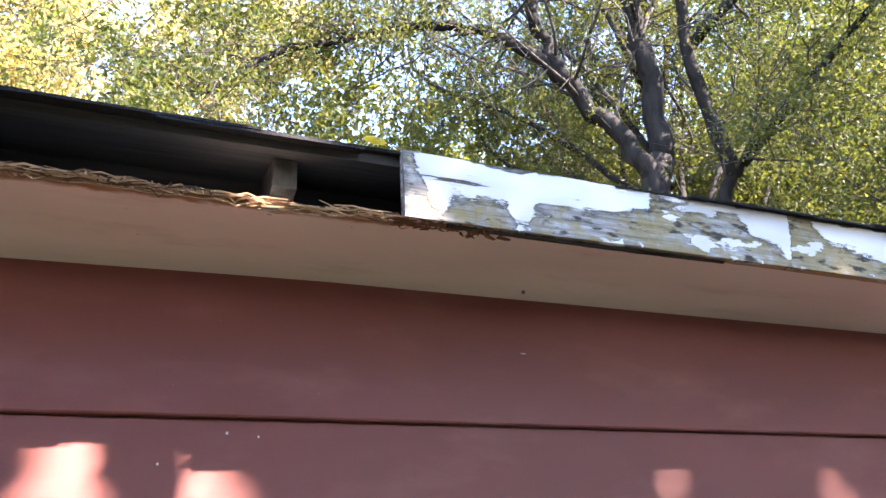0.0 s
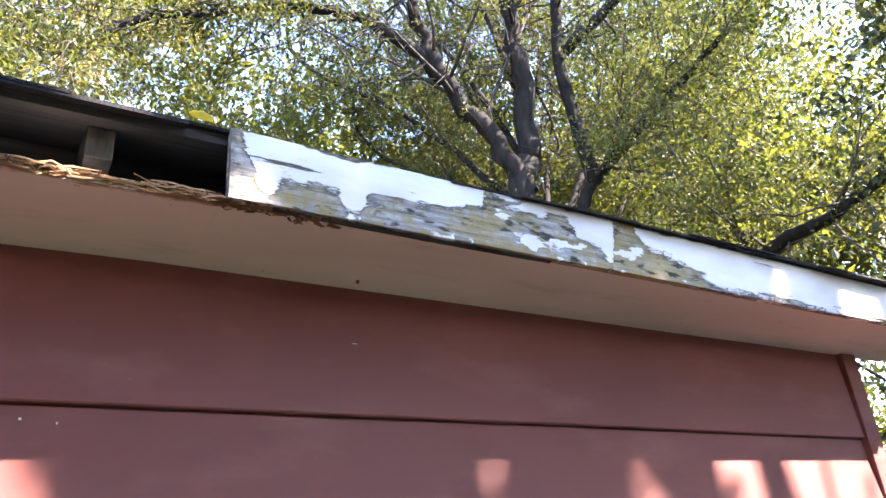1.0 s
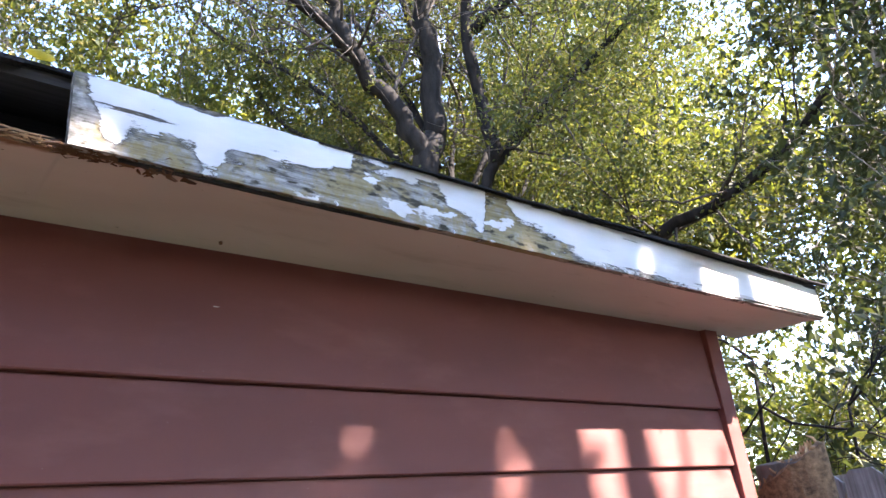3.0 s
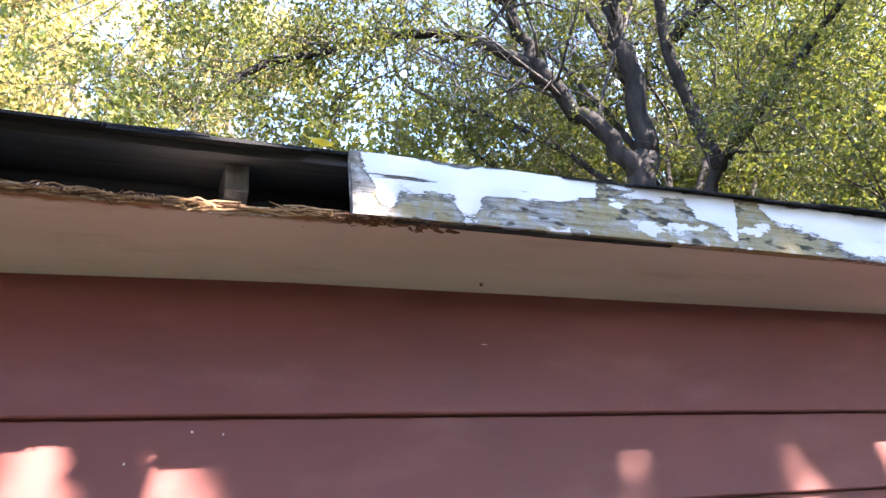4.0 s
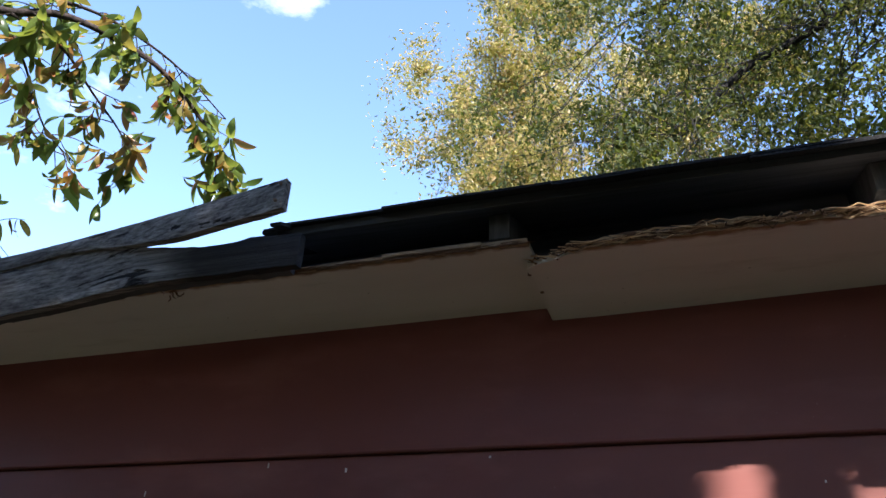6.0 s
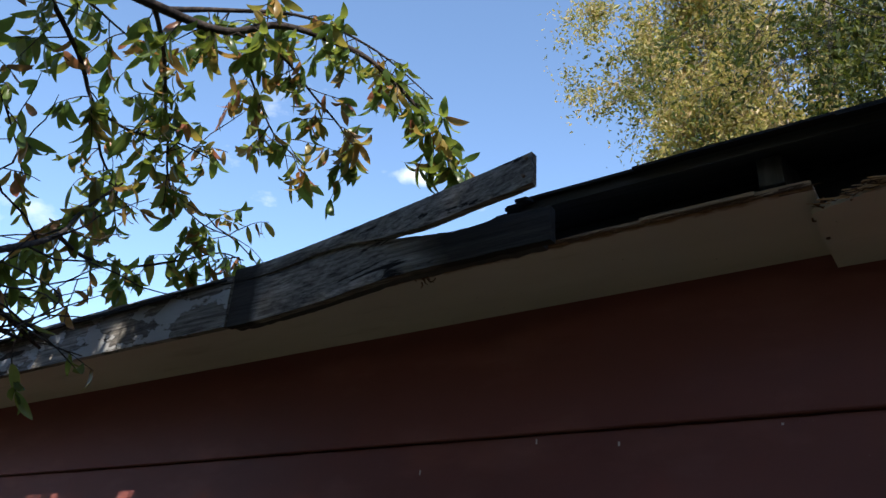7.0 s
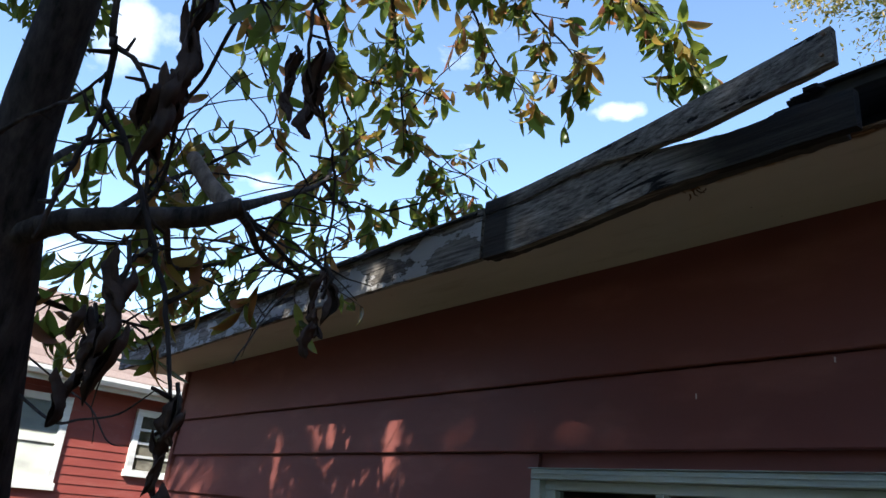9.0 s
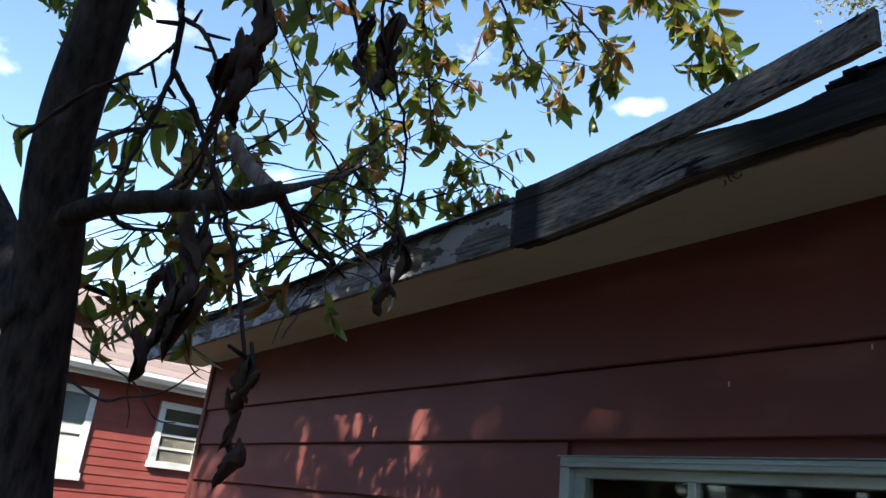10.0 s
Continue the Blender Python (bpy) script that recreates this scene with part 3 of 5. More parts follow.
put("torn_fibres", g, M_STRAWDARK, soffit, "brown hanging fibres")["kind"] = "stuff"
r = np.random.default_rng(4)
g = Geo()
for _ in range(130):
    x = r.uniform(-1.2, -0.74)
    ln = r.uniform(0.01, 0.05)
    p0 = np.array([x, -0.2795 + r.normal(0, 0.0015), 2.2215 + r.normal(0, 0.0022)])
    g.tube([p0, p0 + np.array([ln, r.normal(0, 0.002), r.normal(0, 0.002)])], [r.uniform(0.0006, 0.002), 0.0004], 4)
put("torn_fibres", g, M_STRAWDARK, soffit_b, "dark torn fibres")["kind"] = "stuff"
put("edge_strip", Geo().box((-0.98, -0.2835, 2.2245), (-0.80, -0.2785, 2.231)), M_SOFFIT, soffit_b, "chipped white edge strip")
r = np.random.default_rng(15)
for x0, n, big in ((-1.43, 9, 0.7), (-1.78, 8, 0.4)):
    g = Geo()
    for _ in range(n):
        p0 = np.array([x0 + r.normal(0, 0.012), -0.262 + r.normal(0, 0.012), 2.2215])
        p1 = p0 + np.array([r.normal(0, 0.005), r.normal(0, 0.004), -0.012 * big * r.random()])
        g.tube([p0, p1, p1 + np.array([r.normal(0, 0.008), 0, -0.008 * big])], [0.0018, 0.0014, 0.0006], 5)
    put("torn_fibres", g, M_STRAWDARK, soffit_b, "dark rotten fibres")["kind"] = "stuff"
for x, y in ((-0.728, -0.128), (-0.735, -0.20), (0.32, -0.06), (-1.4, -0.12), (-2.3, -0.2)):
    z = 2.2025 if x > -0.74 else 2.226
    g = Geo().tube([(x, y, z + 0.004), (x, y, z - 0.0012)], [0.0035, 0.0035], 8)
    put("nail_head", g, M_STEEL, soffit if x > -0.74 else soffit_b)

# ---- fascia boards ----


def board(xs, y_face, z_lo, z_hi, thick=0.019, ragged=0.0, seed=0):
    """A long board whose face, lower and upper edge follow x; slightly uneven."""
    g = Geo()
    rows, m = [], 5
    for x in xs:
        lo = z_lo(x) + ragged * noise.noise((x * 40, seed, 0))
        hi = z_hi(x) + ragged * noise.noise((x * 40, seed, 9))
        y = y_face(x)
        for k in range(m):
            z = lo + (hi - lo) * k / (m - 1)
            e = 0.0015 if k in (0, m - 1) else 0.0
            rows.append((x, y + e + 0.0008 * noise.noise((x * 8, z * 30, seed)), z))
        for k in range(m):
            rows.append((x, y + thick, hi + (lo - hi) * k / (m - 1)))
    q = 2 * m
    f = [(i * q + j, i * q + (j + 1) % q, (i + 1) * q + (j + 1) % q, (i + 1) * q + j) for i in range(len(xs) - 1) for j in range(q)]
    f += [tuple(range(q)), tuple(range((len(xs) - 1) * q, len(xs) * q))[::-1]]
    return g.add(rows, [t[::-1] for t in f])


fascia = thing("fascia_board", (1.1, -0.29, 2.2), "white fascia board with peeling paint and ochre lichen", "fascia board", "fascia boards")
put("board", board(np.arange(0.0, 2.241, 0.02), lambda x: -0.308 + 0.010 * x, lambda x: 2.197 + 0.001 * math.sin(x * 3), lambda x: 2.3165 - 0.007 * x, 0.019, 0.0012, 3), M_PEEL, fascia)
# loose curls of paint along its lower edge
r = np.random.default_rng(8)
for x in (0.96, 1.13, 1.16, 0.42, 0.68, 0.205, 1.9):
    g = Geo()
    h = r.uniform(0.006, 0.016)
    p = [(x + 0.004 * math.sin(k), -0.309 + 0.010 * x - 0.0025 * k, 2.203 - h * k / 4) for k in range(5)]
    g.tube(p, [0.0022, 0.002, 0.0016, 0.0012, 0.0006], 4)
    put("paint_curl", g, M_WHITE, fascia)
under = thing("fascia_board", (0.3, -0.29, 2.19), "dark split strip hanging below the white fascia", "fascia board", "fascia boards")
put("strip", board(np.arange(0.07, 0.62, 0.02), lambda x: -0.300 + 0.01 * x, lambda x: 2.1935 - 0.002 * math.sin((x - 0.07) * 5.7), lambda x: 2.1965, 0.008, 0.001, 6), M_GREY, under)

left = thing("fascia_board", (-3.4, -0.28, 2.2), "grey weathered fascia board with flaking paint", "fascia board", "fascia boards")
put("board", board(np.arange(-4.9, -1.985, 0.03), lambda x: -0.292 - 0.003 * math.sin(x * 2), lambda x: 2.195 + 0.004 * math.sin(x * 1.7), lambda x: 2.329 + 0.002 * math.sin(x * 4), 0.019, 0.0016, 12), M_GREY, left)

split = thing("fascia_board", (-1.55, -0.3, 2.2), "grey split fascia board with its upper half sprung outward", "fascia board", "fascia boards")


def spring(x):
    return max(0.0, (x + 1.90) / 0.815) ** 1.35


def seam(x):
    """The split's height: it runs down along the grain towards the free end."""
    f = min(1.0, max(0.0, (x + 1.70) / 0.42))
    return 2.303 - 0.047 * f * f * (3 - 2 * f) - 0.010 * max(0.0, (x + 1.28) / 0.2) + 0.002 * noise.noise((x * 11, 0, 0))


def rotten_top(x):
    """Upper edge of the half that stayed: worn lower past the split, with a stub of sound wood at its end."""
    return min(seam(x) - 0.0015, 2.304 - 0.042 * min(1.0, max(0.0, (x + 1.52) / 0.18))) + 0.003 * noise.noise((x * 19, 1, 1)) * (x > -1.5) + 0.008 * min(1.0, max(0.0, (x + 1.235) / 0.02))


xs = np.arange(-1.975, -1.105, 0.015)
put("lower_half", board(xs, lambda x: -0.298 - 0.058 * min(1.0, spring(x) / 0.45), lambda x: 2.191 + 0.003 * noise.noise((x * 7, 3, 0)), rotten_top, 0.019, 0.002, 21), M_GREY, split)
put("upper_half", board(np.arange(-1.975, -1.083, 0.015), lambda x: -0.300 - 0.150 * spring(x), seam, lambda x: 2.337 - 0.034 * ((x + 1.975) / 0.89) ** 1.8, 0.017, 0.0012, 25), M_GREY, split, "sprung grey strip of board")
# dark strip added as the black shadow band below the split board
put("backing_strip", board(np.arange(-1.97, -1.13, 0.015), lambda x: -0.278 - 0.058 * min(1.0, spring(x) / 0.45), lambda x: 2.193 + 0.005 * noise.noise((x * 9, 8, 0)), lambda x: 2.25, 0.020, 0.004, 31), M_DARKWOOD, split, "dark strip standing in for the shade under the fascia")
for x, z in ((-1.10, 2.294), (-1.105, 2.262)):
    put("nail", Geo().tube([(x, -0.446, z), (x, -0.4505, z)], [0.003, 0.003], 8), M_STEEL, split)
for x, ln in ((-1.115, 0.02), (-1.135, 0.012)):
    put("splinter", Geo().tube([(x, -0.435, 2.258), (x + 0.002, -0.436, 2.258 - ln)], [0.0012, 0.0005], 4), M_GREY, split)

# ---- garage window ----
win = thing("window_1", (-1.5, 0, 1.3), "pale green framed sliding window with dark glass", "window", kind="structure")
CX0, CX1, CZ0, CZ1 = -2.052, -0.91, 0.9, 1.742
for lo, hi in (((CX0, -0.026, CZ1 - 0.024), (CX1, 0.03, CZ1)), ((CX0, -0.026, CZ0), (CX1, 0.03, CZ0 + 0.043)),
               ((CX0, -0.0255, CZ0 + 0.0432), (CX0 + 0.032, 0.03, CZ1 - 0.0242)), ((CX1 - 0.042, -0.0255, CZ0 + 0.0432), (CX1, 0.03, CZ1 - 0.0242))):
    put("casing", Geo().box(lo, hi), M_GREENTRIM, win, bevel=0.003)
put("drip_cap", Geo().prism([(-0.030, CZ1 + 0.001), (0.004, CZ1 + 0.001), (0.004, CZ1 + 0.005), (-0.030, CZ1 + 0.003)], CX0 - 0.005, CX1 + 0.005), M_GREENTRIM, win)
for k in range(2):
    z = CZ1 - 0.008 - 0.011 * k
    put("bead", Geo().box((CX0 + 0.01, -0.0295, z - 0.004), (CX1 - 0.01, -0.0262, z)), M_GREENTRIM, win, bevel=0.0015)
for lo, hi in (((CX0 + 0.033, -0.008, CZ1 - 0.046), (CX1 - 0.043, 0.025, CZ1 - 0.0246)), ((CX0 + 0.033, -0.0075, CZ0 + 0.0436), (CX0 + 0.066, 0.025, CZ1 - 0.0464)),
               ((-1.706, -0.006, CZ0 + 0.0436), (-1.684, 0.02, CZ1 - 0.0464)), ((CX1 - 0.062, -0.0075, CZ0 + 0.0436), (CX1 - 0.043, 0.025, CZ1 - 0.0464))):
    put("sash", Geo().box(lo, hi), M_GREENTRIM, win, bevel=0.002)
for a, b in ((CX0 + 0.066, -1.706), (-1.684, CX1 - 0.062)):
    ob = put("pane", Geo().box((a, 0.010, CZ0 + 0.04), (b, 0.014, CZ1 - 0.045)), M_GLASS, win)
    ob.visible_shadow = False
part("ceiling", Geo().box((X0 + 0.1, 0.12, 2.27), (X1 - 0.1, Y1, 2.3)), M_INSIDE)
tagged(bpy.data.objects["ceiling"], "dim garage ceiling", "ceiling", kind="structure")

# ---- pale chips stuck on the siding ----
for x, z, w, h in ((0.339, 2.100, 0.012, 0.003), (-1.61, 1.895, 0.003, 0.012), (-1.325, 1.945, 0.003, 0.010), (-0.33, 1.975, 0.003, 0.004), (-0.25, 1.98, 0.003, 0.004),
                   (-0.08, 1.972, 0.003, 0.006), (-0.21, 1.935, 0.004, 0.004), (-0.16, 1.93, 0.003, 0.003), (-0.31, 1.885, 0.003, 0.004), (-0.87, 1.985, 0.005, 0.004),
                   (-0.86, 1.945, 0.004, 0.004), (-0.69, 2.04, 0.003, 0.003), (-1.15, 1.93, 0.004, 0.008), (-1.68, 1.83, 0.002, 0.005), (-1.66, 1.838, 0.002, 0.006), (-1.30, 1.795, 0.004, 0.003)):
    f = ((z - L1) % LAP) / LAP if z < L1 else (z - L1) / 0.289
    y = 0.0105 * f
    g = Geo().box((x - w / 2, y - 0.003, z - h / 2), (x + w / 2, y + 0.002, z + h / 2), Matrix.Rotation(0.0, 4, "Y"))
    tagged(part("paint_chip", g, M_CHIP), "tiny pale chip stuck on red siding", "chip", "chips on the siding")

# ---- yellow leaf on the roof's edge ----
g = Geo()
c, n = np.array([-0.045, -0.303, 2.319]), 8
ring = [c + np.array([0.020 * math.cos(2 * math.pi * k / n), -0.004 * math.sin(math.pi * k / n), 0.007 + 0.008 * math.sin(2 * math.pi * k / n)]) for k in range(n)]
g.add([c + np.array([0, -0.009, 0.010])] + ring, [(0, 1 + k, 1 + (k + 1) % n) for k in range(n)])
g.tube([c + np.array([0.015, 0, 0.004]), c + np.array([0.025, 0.004, 0.001])], [0.001, 0.0008], 4)
tagged(part("fallen_leaf", g, M_YELLOW, smooth=True), "bright yellow fallen leaf on the shingles", "leaf")


# ---- trees ----
EYE = Vector((-0.25, -1.27, 1.65))


def place(az, el, dist):
    """A place by bearing, height angle and level distance from the middle of the walk."""
    a = radians(az)
    return EYE + Vector((math.cos(a) * dist, math.sin(a) * dist, math.tan(radians(el)) * dist))


def leaf_cloud(centres, size, rng, slim=0.5, jitter=0.3):
    """Small folded leaves, one at each centre, turned at random."""
    n = len(centres)
    c = np.asarray(centres, float)
    u = rng.normal(size=(n, 3))
    u[:, 2] -= 0.3
    u /= np.linalg.norm(u, axis=1)[:, None]
    w = np.cross(u, rng.normal(size=(n, 3)))
    w /= np.linalg.norm(w, axis=1)[:, None]
    q = np.cross(u, w)
    s = size * (1 + jitter * rng.normal(size=n)).clip(0.4, 2.0)[:, None]
    tip, root = c + u * s * 0.5, c - u * s * 0.5
    a = c + w * s * slim * 0.5 + q * s * 0.12 - u * s * 0.06
    b = c - w * s * slim * 0.5 + q * s * 0.12 - u * s * 0.06
    v = np.stack([root, a, tip, b], 1).reshape(-1, 3)
    i = np.arange(n)[:, None] * 4
    f = np.concatenate([i + np.array([[0, 1, 2]]), i + np.array([[0, 2, 3]])]).tolist()
    me = bpy.data.meshes.new("crown")
    me.from_pydata(v.tolist(), [], f)
    me.update()
    return me


class Tree:
    """Limbs that split into finer twigs; leaves gather round the twigs."""

    def __init__(self, seed):
        self.r = np.random.default_rng(seed)
        self.limbs, self.twigs, self.tips = [], Geo(), []

    def limb(self, pts, r0, r1, kids=0, kid_len=1.5, droop=0.0, bare=0.0):
        p = smooth_path(pts, 5)
        p[1:-1] += self.r.normal(0, r0 * 0.25, (len(p) - 2, 3))
        self.limbs.append(Geo().tube(p, np.linspace(r0, r1, len(p)), 8, 0.15, self.r))
        for _ in range(kids):
            k = self.r.integers(len(p) // 5, len(p))
            f = k / len(p)
            self.branch(p[k], p[min(k + 1, len(p) - 1)] - p[max(k - 1, 0)], kid_len * self.r.uniform(0.6, 1.3), max(0.012, (r0 + (r1 - r0) * f) * 0.35), 3, droop, self.r.random() < bare)

    def branch(self, start, along, length, r, depth, droop, bare=False):
        a = np.asarray(along, float)
        a /= np.linalg.norm(a) + 1e-9
        d = a * 0.7 + self.r.normal(0, 0.65, 3)
        d[2] -= droop
        d /= np.linalg.norm(d)
        p, pts = np.asarray(start, float), [np.asarray(start, float)]
        for k in range(4):
            d = d + self.r.normal(0, 0.2, 3) - np.array([0, 0, droop * 0.12])
            d /= np.linalg.norm(d)
            p = p + d * length / 4
            pts.append(p)
        self.twigs.tube(pts, np.linspace(r, r * 0.45, 5) * 0.72, 4 if depth < 3 else 5)
        if depth <= 1:
            self.tips += [] if bare else pts[1:]
            return
        self.tips += [] if bare else pts[3:]
        for k in range(4 if depth == 3 else 3):
            self.branch(pts[self.r.integers(1, 5)], d, length * self.r.uniform(0.42, 0.7), max(r * 0.5, 0.0045), depth - 1, droop, bare)

    def leaves(self, count, size, spread, slim=0.5):
        t = np.array(self.tips)
        t = t[self.r.random(len(t)) < 0.8]
        weight = self.r.random(len(t)) ** 2
        pick = self.r.choice(len(t), count, p=weight / weight.sum())
        c = t[pick] + self.r.normal(0, spread, (count, 3)) * self.r.choice([0.5, 1.0, 1.7], count)[:, None]
        return leaf_cloud(c, size, self.r, slim)


def finish_tree(tree, name, at, label, count, size, spread, leaf, trunk_mat, twig_mat, slim=0.5):
    top = thing(name, at, label, "tree")
    for k, g in enumerate(tree.limbs):
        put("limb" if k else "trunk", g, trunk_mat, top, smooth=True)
    put("twig_mass", tree.twigs, twig_mat, top, smooth=True)["kind"] = "stuff"
    me = tree.leaves(count, size, spread, slim)
    me.materials.append(leaf)
    ob = put("crown", me, leaf, top, "small translucent leaves")
    ob["kind"] = "stuff"
    return top


# the large dark-limbed tree beyond the garage
A = Tree(3)
base = place(48.8, 0, 9.0)
base.z = 0
fork = place(48.8, 30.5, 9.0)
A.limb([base, place(48.9, 10, 9.0), place(48.8, 22, 9.0), fork], 0.28, 0.19)
A.limb([fork, place(48.3, 36, 8.9), place(48.7, 42, 8.8), place(47.5, 50, 8.5), place(45, 58, 8.2)], 0.17, 0.08, 14, 1.9)
A.limb([place(49.2, 28, 9.0), place(52, 33.5, 8.7), place(55.0, 36.5, 8.5), place(57.2, 40.5, 8.3), place(58.5, 47, 8.0), place(60, 55, 7.6)], 0.15, 0.06, 12, 1.8)
A.limb([place(55.6, 37.5, 8.5), place(60, 41.0, 8.2), place(66, 42.8, 8.0), place(74, 42.6, 7.6), place(84, 40.2, 7.3), place(90, 37, 7.0)], 0.10, 0.03, 44, 1.5, droop=0.15, bare=0.55)
A.limb([place(46.5, 24, 9.1), place(43.6, 28, 9.0), place(40.0, 30.6, 8.8), place(36.0, 33, 8.6), place(30, 36, 8.2)], 0.10, 0.04, 18, 1.7)
A.limb([place(43.5, 28, 9.0), place(44.5, 36, 8.8), place(44, 44, 8.4), place(42.5, 52, 8.2)], 0.11, 0.05, 12, 1.7)
A.limb([place(35.5, 17, 8.6), place(31.5, 20.5, 8.4), place(24, 22.5, 8.0), place(17, 27, 7.4)], 0.10, 0.04, 12, 1.5)
A.limb([place(58, 44, 8.2), place(68, 48, 7.6), place(80, 48, 7.0), place(93, 46, 6.6)], 0.08, 0.03, 38, 1.6, droop=0.2, bare=0.5)
A.limb([place(44, 38, 8.6), place(34, 42, 8.2), place(24, 42, 7.6)], 0.09, 0.03, 14, 1.7)
for az, el in ((52, 30), (46, 34), (41, 27), (36, 36), (30, 28), (50, 44), (40, 46), (57, 32), (54, 38), (60, 44), (64, 34), (70, 40), (56, 50)):
    A.limb([place(48.8, el - 14, 9.3), place((48.8 + az) / 2, el - 5, 10.6), place(az, el, 12.0), place(az - 1, el + 7, 12.4)], 0.06, 0.02, 16, 1.8, droop=0.1)
t = np.array(A.tips) - np.array(EYE)  # the trunk's fork stands clear of leaves
az, el = np.degrees(np.arctan2(t[:, 1], t[:, 0])), np.degrees(np.arctan2(t[:, 2], np.hypot(t[:, 0], t[:, 1])))
clear = (np.hypot(t[:, 0], t[:, 1]) < 9.2) & (az > 43) & (az < 61) & (el > 16) & (el < 44) & (A.r.random(len(t)) < 0.85)
A.tips = [p for p, c in zip(A.tips, clear) if not c]
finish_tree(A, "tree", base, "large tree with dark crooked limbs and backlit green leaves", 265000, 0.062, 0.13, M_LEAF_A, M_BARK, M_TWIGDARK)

# a wood behind it that closes the view
W = Tree(19)
for az, d, h in ((12, 17, 8.0), (25, 24, 3.6), (31, 16, 12.5), (37, 17, 10.5), (45, 16, 9), (58, 17, 11), (70, 16, 11), (82, 15, 10.5)):
    b = place(az, 0, d)
    b.z = 0
    W.limb([b, b + Vector((0.1, 0.1, h * 0.35)), b + Vector((-0.2, 0.1, h * 0.7)), b + Vector((0.1, -0.2, h))], 0.2, 0.05, 26, 3.0)
t = np.array(W.tips) - np.array(EYE)
az, el = np.degrees(np.arctan2(t[:, 1], t[:, 0])), np.degrees(np.arctan2(t[:, 2], np.hypot(t[:, 0], t[:, 1])))
thin = (az < 33) & (el < 14) & (W.r.random(len(t)) < 0.55)
W.tips = [p for p, c in zip(W.tips, thin) if not c]
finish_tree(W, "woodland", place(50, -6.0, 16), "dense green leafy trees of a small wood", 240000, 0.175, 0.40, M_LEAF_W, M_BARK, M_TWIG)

# the sunlit yellowing tree over the roof
B = Tree(7)
b = place(96, 0, 12.5)
b.z = 0
B.limb([b, b + Vector((0.1, 0, 3.0)), place(96, 24, 12.3), place(95, 33, 12.2), place(93, 44, 12)], 0.22, 0.08, 14, 2.2)
for pts in ([place(96, 22, 12.3), place(100, 29, 12), place(103, 36, 11.8), place(104, 45, 11.6)], [place(96, 24, 12.3), place(101, 29, 12), place(105, 33, 11.7)],
            [place(95, 26, 12.2), place(90, 34, 12), place(85, 40, 11.6)], [place(97, 30, 12.2), place(101, 40, 12), place(103, 50, 11.6)], [place(96, 23, 12.3), place(101, 24, 12), place(104.5, 26, 11.8)],
            [place(98, 24, 12.3), place(103, 27, 11.9), place(104.5, 31, 11.6)], [place(99, 30, 12), place(104, 36, 11.7), place(104.5, 39, 11.5)]):
    B.limb(pts, 0.09, 0.03, 13, 1.5)
finish_tree(B, "tree", b, "sunlit tree with yellowing olive leaves", 125000, 0.09, 0.14, M_LEAF_B, M_TWIG, M_TWIG, 0.45)

# dense shrub beside the garage's far corner
S = Tree(23)
for az, d, hi in ((10, 6.2, 7.0), (13, 6.6, 7.6), (6, 6.4, 6.5), (2, 6.0, 5.0), (16, 7.6, 8.0)):
    b = place(az, 0, d)
    b.z = 0
    S.limb([b, b + Vector((0.05, 0.05, hi * 0.5)), b + Vector((-0.1, 0.1, hi))], 0.06, 0.02, 30, 1.1)
finish_tree(S, "tree", place(15, -18, 5.0), "tall dense dark green evergreen with oval leaves", 30000, 0.08, 0.13, M_LEAF_S, M_TWIG, M_TWIG, 0.55)

# broad-leaved branches just past the corner
K = Tree(29)
for az, el0, el1, d in ((32, -20, 7, 4.6), (29, -20, 10, 4.3), (24, -20, 6, 4.8)):
    K.limb([place(az, el0, d), place(az - 0.5, (el0 + el1) / 2, d), place(az - 2, el1, d - 0.2)], 0.02, 0.008, 6, 0.7)
finish_tree(K, "shrub", place(28, -19.5, 4.5), "sparse shrub with broad dark leaves", 1000, 0.07, 0.10, M_LEAF_S, M_BARK, M_BARK, 0.55)

# far tree behind the house
F = Tree(31)
b = Vector((-22, 4.5, 0))
F.limb([b, b + Vector((0, 0, 2.5)), b + Vector((0.1, 0, 5.2))], 0.25, 0.05, 22, 1.8)
b2 = Vector((-20, 8.5, 0))
F.limb([b2, b2 + Vector((0, 0, 2.5)), b2 + Vector((0.1, 0, 4.6))], 0.25, 0.05, 22, 1.8)
finish_tree(F, "tree", b, "distant round green tree", 9000, 0.22, 0.35, M_LEAF_A, M_BARK, M_TWIG)

# tall unseen shade tree added behind the walk; GAPS shape its sunbeams on the wall
H = Tree(41)
b = Vector((6.4, -7.2, 0))
H.limb([b, b + Vector((-0.2, 0.1, 2.5)), b + Vector((-1.0, 0.8, 4.6)), b + Vector((-2.6, 2.2, 5.8)), b + Vector((-4.6, 3.4, 6.4))], 0.28, 0.07, 8, 1.2)
H.limb([b + Vector((-0.8, 0.6, 4.2)), b + Vector((-0.6, 2.0, 5.6)), b + Vector((-1.5, 3.2, 6.3))], 0.15, 0.05, 4, 1.0)
H.limb([b + Vector((-1.5, 1.2, 5.0)), b + Vector((-4.5, 2.4, 5.8)), b + Vector((-7.5, 3.6, 6.2))], 0.14, 0.04, 4, 1.0)
r = H.r
